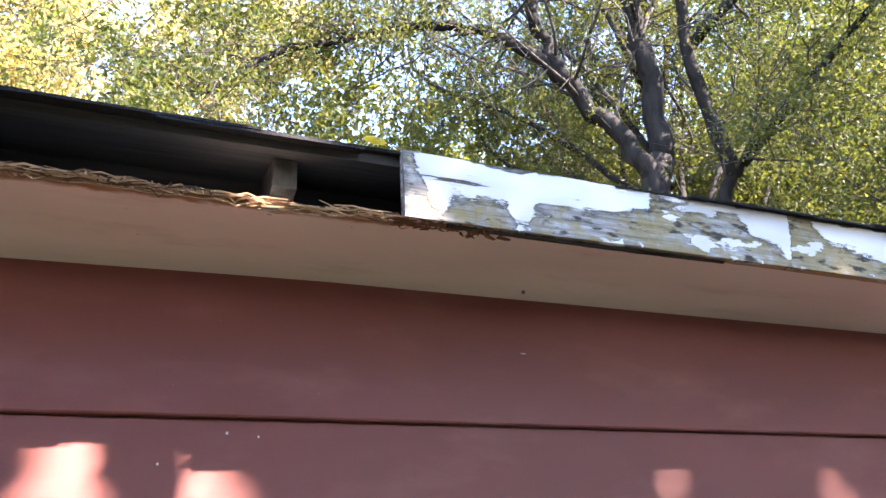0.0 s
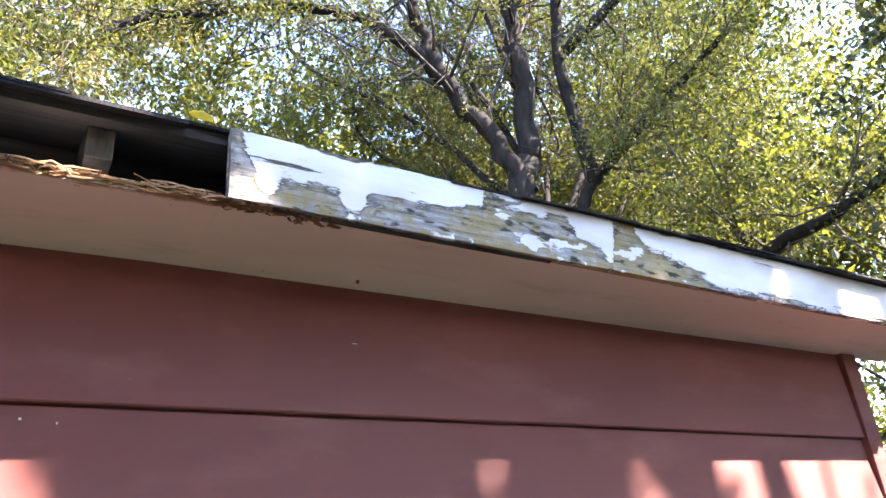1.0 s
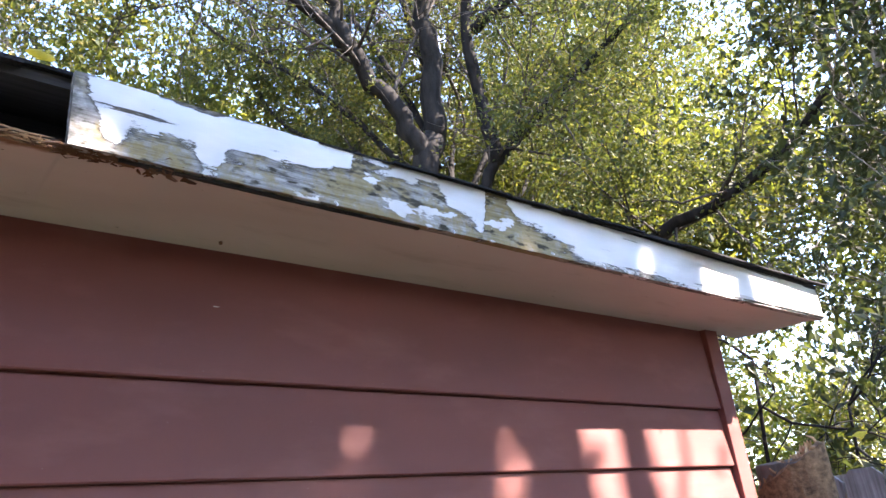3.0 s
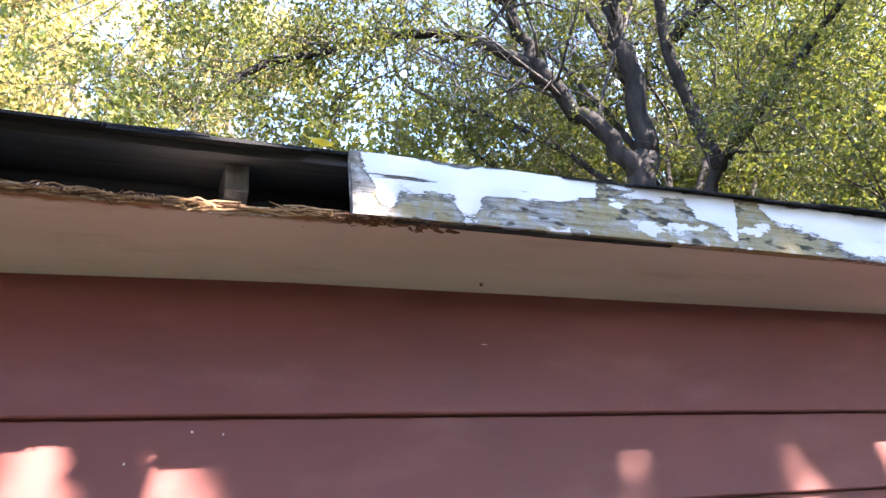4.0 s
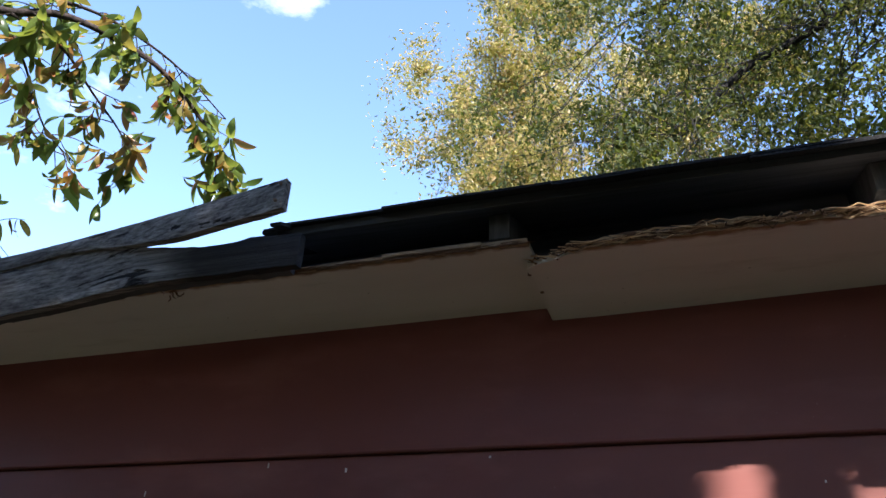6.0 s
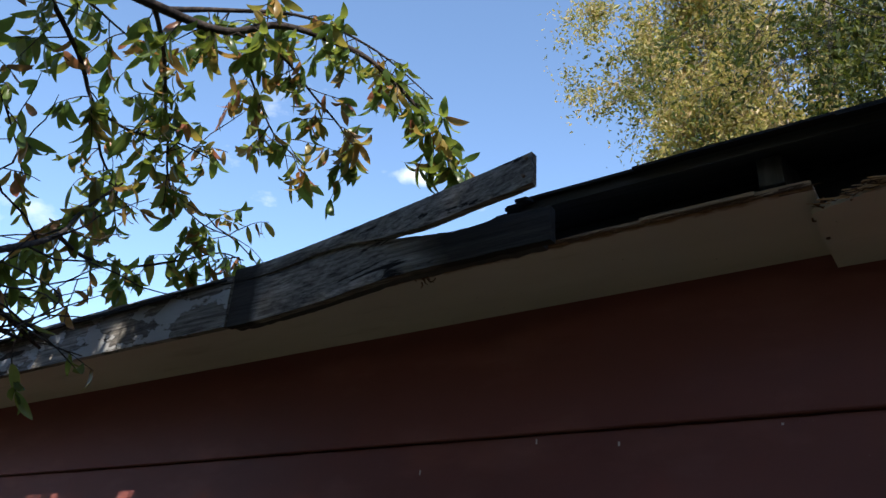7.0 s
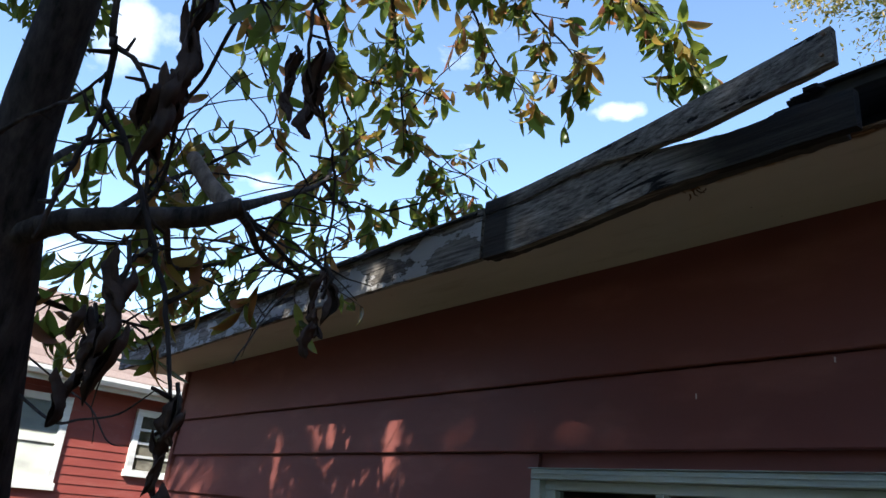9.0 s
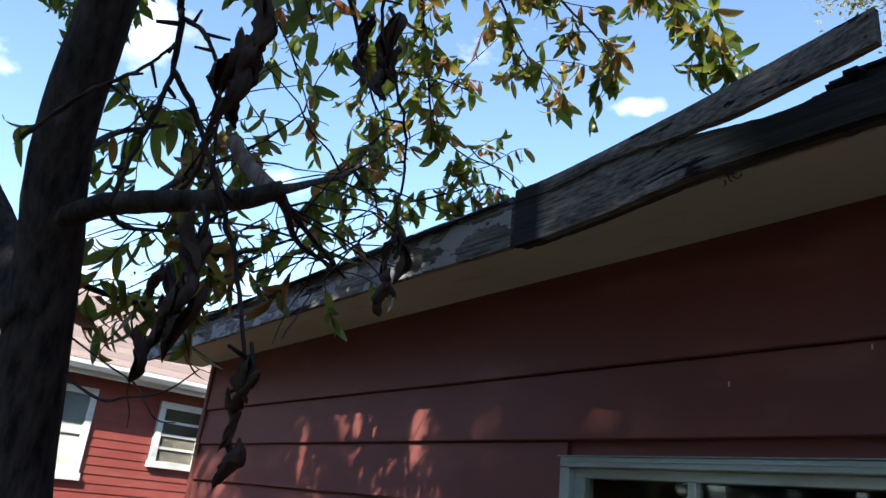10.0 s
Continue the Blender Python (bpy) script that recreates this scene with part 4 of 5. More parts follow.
GAPS = [(-0.50, -0.36, 1.3, 2.1, 1.0), (-0.29, -0.24, 1.3, 2.1, 1.0), (-0.24, -0.165, 1.3, 1.90, 1.0), (0.55, 0.62, 1.5, 1.93, 0.45), (1.02, 1.10, 1.5, 1.98, 0.6), (1.30, 2.1, 1.2, 2.1, 0.985),
        (-3.6, -2.55, 1.3, 2.1, 1.0), (-5.6, -1.9, 2.12, 2.7, 0.93), (-1.12, -0.98, 1.8, 1.95, 0.12), (-5.4, -4.0, 0.8, 1.75, 0.8)]
N = 36000
wx, wz = r.uniform(-5.6, 2.9, N), r.uniform(0.7, 2.5, N)
keep = np.ones(N, bool)
for x0, x1, z0, z1, open_share in GAPS:
    keep &= ~((wx > x0) & (wx < x1) & (wz > z0) & (wz < z1) & (r.random(N) < open_share))
s = r.uniform(5.6, 7.4, N)
pts = np.stack([wx, np.zeros(N), wz], 1) + s[:, None] * np.array(TO_SUN)
# extra leaves: bars between two sun patches, then cover for the near twigs
bars = np.stack([r.uniform(-0.355, -0.30, 260), np.zeros(260), r.uniform(1.6, 2.0, 260)], 1) + r.uniform(2.6, 3.6, 260)[:, None] * np.array(TO_SUN)
under = np.stack([r.uniform(-3.5, -1.8, 5500), np.zeros(5500), r.uniform(-0.1, 1.15, 5500)], 1) + r.uniform(5.6, 7.4, 5500)[:, None] * np.array(TO_SUN)
top = thing("shade_tree", b, "tall unseen leafy tree added behind the yard to cast shade", "tree")
for k, g in enumerate(H.limbs):
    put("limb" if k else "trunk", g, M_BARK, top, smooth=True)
put("twig_mass", H.twigs, M_TWIG, top, smooth=True)["kind"] = "stuff"
# leaves added over the yard to keep sun off the ground
gx, gy, gs = r.uniform(-4.6, 6, 16000), r.uniform(-11, -0.6, 16000), r.uniform(9.0, 12.0, 16000)
far = np.stack([gx, gy, np.zeros(16000)], 1) + gs[:, None] * np.array(TO_SUN)
far = far[(far - np.array(TO_SUN) * (far[:, 1:2] / TO_SUN.y))[:, 2] < 0.6]
me = leaf_cloud(np.concatenate([pts[keep], under, bars, np.repeat(far, 2, 0) + r.normal(0, 0.25, (2 * len(far), 3))]), 0.09, r, 0.6, 0.25)
me.materials.append(M_LEAF_A)
ob = put("crown", me, M_LEAF_A, top, "small green leaves")
ob["kind"] = "stuff"

# unseen row of trees added to close the yard behind the walk and block skylight
R = Tree(53)
for x, y, h in ((-15, -8.5, 5.0), (-11, -10.5, 4.5), (-7, -10.0, 4.0), (-3.2, -10.8, 4.2), (0.8, -10.4, 4.5), (9.0, -9.0, 6.0), (11.5, -5.0, 6.0), (12.5, -1.0, 6.5)):
    b = Vector((x, y, 0))
    R.limb([b, b + Vector((0.1, 0.1, h * 0.3)), b + Vector((-0.2, 0.1, h * 0.65)), b + Vector((0.1, -0.2, h * 0.9))], 0.2, 0.05, 22, 2.6)
finish_tree(R, "unseen_tree_row", (-1, -10, 0), "dense unseen row of leafy trees added to block skylight behind the yard", 34000, 0.34, 0.55, M_LEAF_S, M_BARK, M_TWIG)

# ---- peach tree ----
peach = thing("peach_tree", (-2.08, -1.10, 0), "peach tree with drooping green and reddening leaves", "tree")
pr = np.random.default_rng(77)
BOUGHS, wood = [], Geo()


def limb(pts, r0, r1, n=8, lumps=0.14):
    p = smooth_path(pts, 6)
    BOUGHS.append(Geo().tube(p, np.linspace(r0, r1, len(p)), n, lumps, pr))
    return p


TRUNK = limb([(-2.08, -1.10, -0.05), (-2.07, -1.11, 0.7), (-2.062, -1.133, 1.254), (-2.084, -1.177, 1.563), (-2.041, -1.224, 1.888), (-1.983, -1.261, 2.094), (-1.917, -1.262, 2.340), (-1.923, -1.261, 2.509), (-1.940, -1.271, 2.723)], 0.066, 0.034, 14, 0.05)
limb([(-2.05, -1.215, 1.80), (-2.16, -1.30, 1.95), (-2.30, -1.42, 2.2), (-2.5, -1.6, 2.7)], 0.05, 0.03, 10, 0.08)
LIMB = limb([(-2.03, -1.245, 1.955), (-1.911, -1.196, 1.974), (-1.842, -1.158, 1.974), (-1.776, -1.101, 1.978), (-1.726, -1.047, 1.984), (-1.690, -1.018, 1.995), (-1.678, -1.003, 2.002)], 0.0195, 0.0135, 12, 0.07)
STUB = limb([(-1.690, -1.016, 1.997), (-1.716, -1.026, 2.021), (-1.752, -1.037, 2.052), (-1.776, -1.046, 2.080), (-1.801, -1.050, 2.104)], 0.0145, 0.0115, 12, 0.07)
ARCH = limb([(-1.94, -1.268, 2.62), (-2.056, -1.036, 2.846), (-2.074, -0.622, 2.961), (-2.032, -0.438, 2.998), (-1.939, -0.323, 3.063), (-1.833, -0.132, 3.061), (-1.776, -0.018, 3.002), (-1.732, 0.089, 2.925), (-1.696, 0.169, 2.862)], 0.017, 0.003)
ARCH_HIGH = limb([(-2.07, -0.60, 2.962), (-2.06, -0.42, 3.10), (-2.0, -0.2, 3.22), (-1.93, 0.05, 3.24), (-1.87, 0.28, 3.18)], 0.008, 0.002)
ARCH_TWIG = limb([(-2.013, -0.415, 3.001), (-2.001, -0.260, 3.023), (-2.007, -0.127, 2.986), (-2.004, 0.019, 2.934), (-2.011, 0.081, 2.858)], 0.005, 0.002)
FALL = limb([(-2.074, -0.622, 2.961), (-2.291, -0.450, 3.023), (-2.417, -0.338, 2.965), (-2.465, -0.280, 2.912), (-2.527, -0.195, 2.786), (-2.539, -0.052, 2.722), (-2.478, 0.050, 2.695)], 0.007, 0.0016)
FALL_B = limb([(-2.032, -0.438, 2.998), (-2.220, -0.204, 3.087), (-2.263, -0.039, 2.983), (-2.256, 0.097, 2.943)], 0.005, 0.0016)
FALL_C = limb([(-2.04, -1.04, 2.83), (-2.077, -0.937, 2.869), (-2.270, -0.685, 2.855), (-2.417, -0.542, 2.839), (-2.469, -0.402, 2.853), (-2.435, -0.257, 2.878), (-2.419, -0.131, 2.878)], 0.008, 0.002)
FALL_D = limb([(-2.417, -0.542, 2.839), (-2.537, -0.424, 2.770), (-2.625, -0.303, 2.730), (-2.726, -0.292, 2.651)], 0.005, 0.0016)
REACH = limb([(-1.685, -1.009, 2.000), (-1.916, -0.859, 2.135), (-2.195, -0.628, 2.337), (-2.401, -0.492, 2.521), (-2.488, -0.365, 2.694)], 0.0085, 0.003)
LEVEL = limb([(-2.195, -0.628, 2.337), (-2.468, -0.412, 2.427), (-2.620, -0.207, 2.517), (-2.603, -0.046, 2.601), (-2.597, 0.088, 2.681), (-2.586, 0.184, 2.690)], 0.006, 0.002)
CROSS = limb([(-1.751, -1.084, 1.975), (-2.289, -0.898, 2.065), (-2.392, -0.770, 2.131), (-2.440, -0.660, 2.202), (-2.517, -0.527, 2.304), (-2.605, -0.329, 2.431)], 0.006, 0.002)
RISE = limb([(-1.831, -1.153, 1.973), (-2.014, -1.092, 2.063), (-2.171, -1.009, 2.178), (-2.316, -0.904, 2.302), (-2.398, -0.792, 2.421), (-2.449, -0.674, 2.582)], 0.008, 0.002)
BARE = limb([(-1.687, -1.011, 1.997), (-1.817, -0.936, 2.030), (-2.038, -0.806, 2.061), (-2.273, -0.603, 2.113)], 0.009, 0.004)
BARE_B = limb([(-1.685, -1.009, 2.000), (-1.944, -0.875, 2.082), (-2.237, -0.674, 2.146), (-2.434, -0.483, 2.150)], 0.009, 0.004)
LOW = limb([(-2.03, -1.24, 1.954), (-2.269, -1.160, 1.941), (-2.404, -1.043, 1.950), (-2.482, -0.935, 1.966), (-2.558, -0.831, 1.977)], 0.009, 0.003)
SIDE = limb([(-1.985, -1.24, 2.06), (-2.277, -1.150, 2.252), (-2.389, -1.066, 2.344), (-2.447, -0.971, 2.421), (-2.454, -0.877, 2.477)], 0.008, 0.002)
MID = limb([(-1.890, -1.192, 1.973), (-2.230, -1.090, 2.053), (-2.399, -0.973, 2.121), (-2.462, -0.846, 2.161), (-2.515, -0.740, 2.230)], 0.006, 0.002)
MID_B = limb([(-2.289, -0.898, 2.065), (-2.435, -0.827, 2.046), (-2.507, -0.759, 2.102), (-2.526, -0.695, 2.149)], 0.004, 0.0015)
HIGH = limb([(-1.92, -1.262, 2.41), (-1.831, -1.192, 2.441), (-1.740, -1.119, 2.375), (-1.719, -1.049, 2.379), (-1.756, -0.994, 2.392)], 0.007, 0.002)
limb([(-2.06, -1.16, 1.735), (-1.843, -1.142, 1.686), (-1.788, -1.121, 1.689), (-1.728, -1.091, 1.698), (-1.668, -1.072, 1.726)], 0.0026, 0.0009)
limb([(-2.055, -1.16, 1.793), (-1.888, -1.132, 1.739), (-1.784, -1.113, 1.706), (-1.732, -1.095, 1.664), (-1.696, -1.078, 1.659)], 0.0018, 0.0007)
limb([(-1.732, -1.019, 2.433), (-1.800, -1.037, 2.351), (-1.853, -1.047, 2.270), (-1.930, -1.053, 2.238), (-2.029, -1.032, 2.135), (-2.114, -1.065, 2.069)], 0.003, 0.0045)
OVER = limb([(-1.925, -1.262, 2.56), (-1.6, -1.32, 2.72), (-1.3, -1.33, 2.52), (-1.17, -1.29, 2.2)], 0.012, 0.005)

LEAVES = []


def spray(start, direction, length, count, droop=0.5, rusty=0.2):
    """A fine twig with a tuft of leaves that hang from its outer part."""
    p, d = np.asarray(start, float), np.asarray(direction, float)
    d /= np.linalg.norm(d)
    pts = [p]
    for _ in range(5):
        d = d + pr.normal(0, 0.13, 3) + np.array([0, 0, -droop * 0.16])
        d /= np.linalg.norm(d)
        p = p + d * length / 5
        pts.append(p)
    wood.tube(pts, np.linspace(0.0020, 0.0010, 6), 5)
    pts = np.array(pts)
    turned = pr.random() < rusty
    size = pr.uniform(0.060, 0.092)
    for _ in range(round(count * 0.72)):
        k = 5.0 - 4.0 * pr.random() ** 1.5
        i = min(int(k), 4)
        q = pts[i] + (pts[i + 1] - pts[i]) * (k - i)
        out_dir = d * 0.25 + pr.normal(0, 0.42, 3) + np.array([0, 0, -0.95])
        LEAVES.append((q, out_dir / np.linalg.norm(out_dir), size * pr.uniform(0.7, 1.2), turned ^ (pr.random() < 0.1)))


def sprays(path, n, length, count, spread=0.7, down=0.4, lo=0.2, rusty=0.25):
    for j in range(n):
        k = int((lo + (1 - lo) * (j + pr.random()) / n) * (len(path) - 1) + 0.5)
        d = pr.normal(0, spread, 3) + np.array([0, 0, -down])
        spray(path[k], d, length * pr.uniform(0.5, 1.4), int(count * pr.uniform(0.7, 1.3)), 0.6, rusty)


sprays(ARCH, 30, 0.13, 11, 0.6, 0.3, 0.25, 0.18)
for turn in range(5):
    spray(ARCH[-1 - turn], (pr.normal(0, 0.4), pr.normal(0.1, 0.4), -0.6), 0.11, 12, 0.7, 0.0)
sprays(ARCH_HIGH, 26, 0.15, 10, 0.6, 0.4, 0.15, 0.25)
sprays(ARCH_TWIG, 20, 0.13, 10, 0.6, 0.35, 0.1, 0.4)
sprays(FALL, 32, 0.13, 9, 0.7, 0.35, 0.1, 0.4)
sprays(FALL_B, 24, 0.13, 9, 0.7, 0.35, 0.1, 0.55)
sprays(FALL_C, 26, 0.14, 10, 0.8, 0.3, 0.2, 0.1)
sprays(FALL_D, 14, 0.12, 9, 0.7, 0.3, 0.1, 0.25)
sprays(REACH, 12, 0.13, 9, 0.8, 0.1, 0.45, 0.4)
sprays(LEVEL, 24, 0.11, 9, 0.7, 0.1, 0.1, 0.25)
sprays(CROSS, 16, 0.12, 8, 0.7, 0.2, 0.25, 0.4)
sprays(RISE, 18, 0.13, 9, 0.8, 0.0, 0.3, 0.35)
sprays(LOW, 15, 0.12, 8, 0.7, 0.2, 0.3, 0.2)
sprays(SIDE, 18, 0.14, 9, 0.8, 0.2, 0.25, 0.2)
sprays(MID, 15, 0.13, 9, 0.8, 0.2, 0.3, 0.25)
sprays(MID_B, 8, 0.12, 8, 0.7, 0.3, 0.2, 0.1)
sprays(HIGH, 4, 0.08, 5, 0.6, 0.1, 0.6, 0.2)
HIGH_B = limb([(-2.04, -1.04, 2.83), (-2.16, -0.86, 2.93), (-2.28, -0.70, 3.02), (-2.36, -0.52, 3.06), (-2.40, -0.36, 3.10)], 0.006, 0.002)
HIGH_C = limb([(-2.02, -1.10, 2.79), (-2.12, -1.02, 2.74), (-2.26, -0.90, 2.72), (-2.38, -0.78, 2.71), (-2.5, -0.66, 2.66)], 0.006, 0.002)
sprays(HIGH_B, 13, 0.14, 10, 0.7, 0.4, 0.1, 0.2)
sprays(HIGH_C, 10, 0.14, 10, 0.7, 0.4, 0.25, 0.15)
sprays(BARE_B, 5, 0.12, 7, 0.8, 0.0, 0.5, 0.3)
for p in (FALL, RISE, CROSS, MID, LOW, BARE, BARE_B, SIDE, REACH):  # bare twigs
    for _ in range(6):
        k = pr.integers(len(p) // 4, len(p))
        q, d = p[k], pr.normal(0, 0.6, 3) + np.array([0, 0.15, -0.1])
        d /= np.linalg.norm(d)
        ln = pr.uniform(0.12, 0.4)
        pts = [q]
        for _ in range(6):
            d = d + pr.normal(0, 0.22, 3)
            d /= np.linalg.norm(d)
            pts.append(pts[-1] + d * ln / 6)
        wood.tube(pts, np.linspace(0.0028, 0.001, 7), 5, 0.3, pr)
# thin hanging twigs close to the walk
for pts, r0 in (([(-1.30, -1.33, 2.52), (-1.22, -1.32, 2.25), (-1.198, -1.297, 1.927), (-1.206, -1.290, 1.894), (-1.206, -1.286, 1.850), (-1.206, -1.289, 1.827), (-1.208, -1.294, 1.796), (-1.214, -1.302, 1.749)], 0.0042),
                ([(-1.206, -1.286, 1.850), (-1.194, -1.271, 1.823), (-1.191, -1.257, 1.797), (-1.180, -1.243, 1.760), (-1.168, -1.227, 1.711), (-1.152, -1.221, 1.668), (-1.152, -1.212, 1.645)], 0.0034),
                ([(-1.36, -1.35, 1.83), (-1.288, -1.326, 1.847), (-1.262, -1.312, 1.854), (-1.235, -1.298, 1.861), (-1.205, -1.287, 1.874)], 0.0030),
                ([(-1.207, -1.288, 1.892), (-1.190, -1.278, 1.878), (-1.186, -1.267, 1.861), (-1.185, -1.259, 1.837), (-1.191, -1.251, 1.795), (-1.191, -1.240, 1.756)], 0.0030),
                ([(-1.17, -1.29, 2.2), (-1.096, -1.272, 1.924), (-1.093, -1.275, 1.879), (-1.097, -1.270, 1.854), (-1.101, -1.268, 1.827), (-1.102, -1.270, 1.804), (-1.119, -1.276, 1.794)], 0.0020),
                ([(-1.17, -1.29, 2.2), (-1.061, -1.222, 1.918), (-1.047, -1.222, 1.869), (-1.044, -1.220, 1.836), (-1.053, -1.199, 1.807), (-1.061, -1.184, 1.780), (-1.072, -1.178, 1.748), (-1.078, -1.174, 1.724)], 0.0018),
                ([(-1.916, -0.859, 2.135), (-1.702, -0.817, 2.035), (-1.569, -0.931, 1.915), (-1.517, -1.004, 1.826), (-1.451, -1.066, 1.741)], 0.0022),
                ([(-1.191, -1.240, 1.756), (-1.169, -1.256, 1.735), (-1.155, -1.264, 1.713)], 0.0020)):
    p = smooth_path(pts, 6)
    p[1:-1] += pr.normal(0, 0.0005, (len(p) - 2, 3))
    wood.tube(p, np.linspace(r0, r0 * 0.5, len(p)) * pr.uniform(0.9, 1.12, len(p)) * 0.68, 7, 0.2, pr)
    for k in range(3, len(p) - 1, 4):  # buds and broken side twigs
        d = pr.normal(0, 1, 3)
        wood.tube([p[k], p[k] + d / np.linalg.norm(d) * pr.uniform(0.006, 0.02)], [r0 * 0.5, r0 * 0.3], 5)
for k, g in enumerate(BOUGHS):
    put("limb" if k else "trunk", g, M_PEACHSTUB if k == 3 else M_PEACHBARK, peach, "pale tan sawn stub" if k == 3 else "", smooth=True)
put("twig_mass", wood, M_PEACHBARK, peach, smooth=True)["kind"] = "stuff"


def peach_leaf(curl, fold, sway):
    """A slender folded leaf, 1 long, that hangs along -z and curls towards y."""
    v, f, n = [], [], 9
    for k in range(n):
        s = k / (n - 1)
        w = 0.145 * math.sin(math.pi * s ** 0.85) ** 0.75 if 0 < k < n - 1 else 0.008
        a = curl * s
        y, z = (1 - math.cos(a)) / max(curl, 0.05), -math.sin(a) / max(curl, 0.05)
        x = sway * math.sin(s * 2.6)
        v += [(x - w, y + w * fold, z), (x, y, z), (x + w, y + w * fold, z)]
    for k in range(n - 1):
        a, b = 3 * k, 3 * k + 3
        f += [(a, a + 1, b + 1, b), (a + 1, a + 2, b + 2, b + 1)]
    return v, f


SHAPES = [peach_leaf(c, d, e) for c, d, e in ((0.9, 0.25, 0.06), (1.3, 0.4, -0.08), (1.8, 0.3, 0.1), (0.7, 0.5, 0.04), (2.3, 0.45, -0.06), (1.2, 0.15, 0.12))]
# leaf screen added above the view; its elliptical holes shape the wall's sun patches
wx, wz = pr.uniform(-3.75, -2.4, 6300), pr.uniform(1.25, 2.12, 6300)
shut = np.ones(6300, bool)
for cx, cz, long, wide, tilt in ((-2.70, 1.83, 0.14, 0.040, 0.15), (-2.98, 1.86, 0.10, 0.036, -0.35), (-3.05, 1.80, 0.13, 0.030, -0.4), (-3.16, 1.76, 0.14, 0.036, -0.25),
                                 (-3.27, 1.80, 0.10, 0.022, 0.1), (-3.47, 1.77, 0.13, 0.030, 0.0), (-3.08, 1.66, 0.10, 0.026, -0.2), (-2.42, 1.80, 0.10, 0.012, 0.0)):
    du, dv = wx - cx, wz - cz
    shut &= ((du * math.cos(tilt) - dv * math.sin(tilt)) / wide) ** 2 + ((du * math.sin(tilt) + dv * math.cos(tilt)) / long) ** 2 > 1
over = np.stack([wx, np.zeros(6300), wz], 1)[shut] + pr.uniform(1.95, 2.35, int(shut.sum()))[:, None] * np.array(TO_SUN)
me = leaf_cloud(over, 0.05, pr, 0.4)
me.materials.append(M_LEAF_P)
put("crown", me, M_LEAF_P, peach, "screen of small green leaves added high up to shape sun patches")["kind"] = "stuff"
tints = (M_LEAF_P, M_LEAF_R)
meshes = [[Geo().add(v, f).mesh("leaf", tint, True) for v, f in SHAPES] for tint in tints]
rest = (Geo(), Geo())
near = np.array([-0.7, -1.35, 1.7])
order = sorted(range(len(LEAVES)), key=lambda i: float((LEAVES[i][0] - near) @ (LEAVES[i][0] - near)))
for rank, i in enumerate(order):
    q, d, size, turned = LEAVES[i]
    m = Matrix.Translation(q) @ Vector((0, 0, -1)).rotation_difference(Vector(d)).to_matrix().to_4x4() @ Matrix.Rotation(pr.uniform(0, 6.28), 4, "Z") @ Matrix.Scale(size, 4)
    k = i % 6
    if rank < 300:
        ob = part("leaf", meshes[turned][k], None, peach)
        ob.matrix_basis = m
        ob.matrix_parent_inverse = Matrix.Translation(-Vector(peach.location))
    else:
        rest[turned].add([tuple(m @ Vector(p)) for p in SHAPES[k][0]], SHAPES[k][1])
for g, tint, label in zip(rest, tints, ("hanging green leaves", "hanging rust and ochre leaves")):
    put("foliage", g, tint, peach, label, smooth=True)["kind"] = "stuff"


# ---- shrivelled brown leaf clusters on the twigs ----
def dead_cluster(at, height, width, seed):
    r = np.random.default_rng(seed)
    top = thing("dead_leaf_cluster", at, "shrivelled dark brown dead leaves hanging on a twig", "dead leaves", "dead leaves on the peach tree")
    for k in range(5):
        g = Geo()
        n, m = 22, 13
        off = r.normal(0, width * 0.17, 3)
        off[2] = (0.42 - 0.21 * k + r.uniform(-0.08, 0.08)) * height
        ln, wd = height * r.uniform(0.4, 0.75), width * r.uniform(0.28, 0.55)
        turn, lean, ph = r.uniform(0, 6.28), r.normal(0, 0.3), r.uniform(0, 9)
        v = []
        for i in range(n):
            s = i / (n - 1)
            w = wd * (0.12 + math.sin(math.pi * s) ** 0.7) * (1 + 0.4 * noise.noise((s * 5, ph, k)))
            cx, cy = lean * ln * (s - 0.5) + 0.12 * ln * math.sin(s * 5 + ph), 0.10 * ln * math.cos(s * 4 + ph)
            for j in range(m):
                a = turn + s * 2.2 + 5.2 * j / (m - 1)
                rr = w * 0.38 * (1 + 0.3 * math.sin(j * 1.5 + ph + s * 6) + 0.5 * noise.noise((j * 0.5, s * 7, ph)))
                v.append((off[0] + cx + rr * math.cos(a), off[1] + cy + rr * math.sin(a), off[2] + ln * (0.5 - s) + 0.12 * ln * noise.noise((j * 0.7, s * 4, ph + 4))))
        f = [(i * m + j, i * m + j + 1, (i + 1) * m + j + 1, (i + 1) * m + j) for i in range(n - 1) for j in range(m - 1)]
        part("curled_leaf", g.add(v, f), M_DEAD, top, smooth=True)
    st = Geo().tube([(0, 0, height * 0.2), (0.004, 0.002, height * 0.5), (-0.002, 0, height * 0.75)], [0.0012, 0.0014, 0.0014], 5)
    part("stalk", st, M_PEACHBARK, top)
    return top


dead_cluster((-1.101, -1.270, 1.835), 0.085, 0.024, 1)
dead_cluster((-1.106, -1.272, 1.805), 0.040, 0.020, 9)
dead_cluster((-1.048, -1.214, 1.821), 0.045, 0.015, 6)
dead_cluster((-1.061, -1.221, 1.829), 0.034, 0.009, 4)
dead_cluster((-1.150, -1.262, 1.700), 0.060, 0.021, 2)
dead_cluster((-1.165, -1.268, 1.675), 0.045, 0.020, 3)
dead_cluster((-1.072, -1.176, 1.711), 0.038, 0.014, 5)
dead_cluster((-1.148, -1.218, 1.629), 0.056, 0.020, 7)

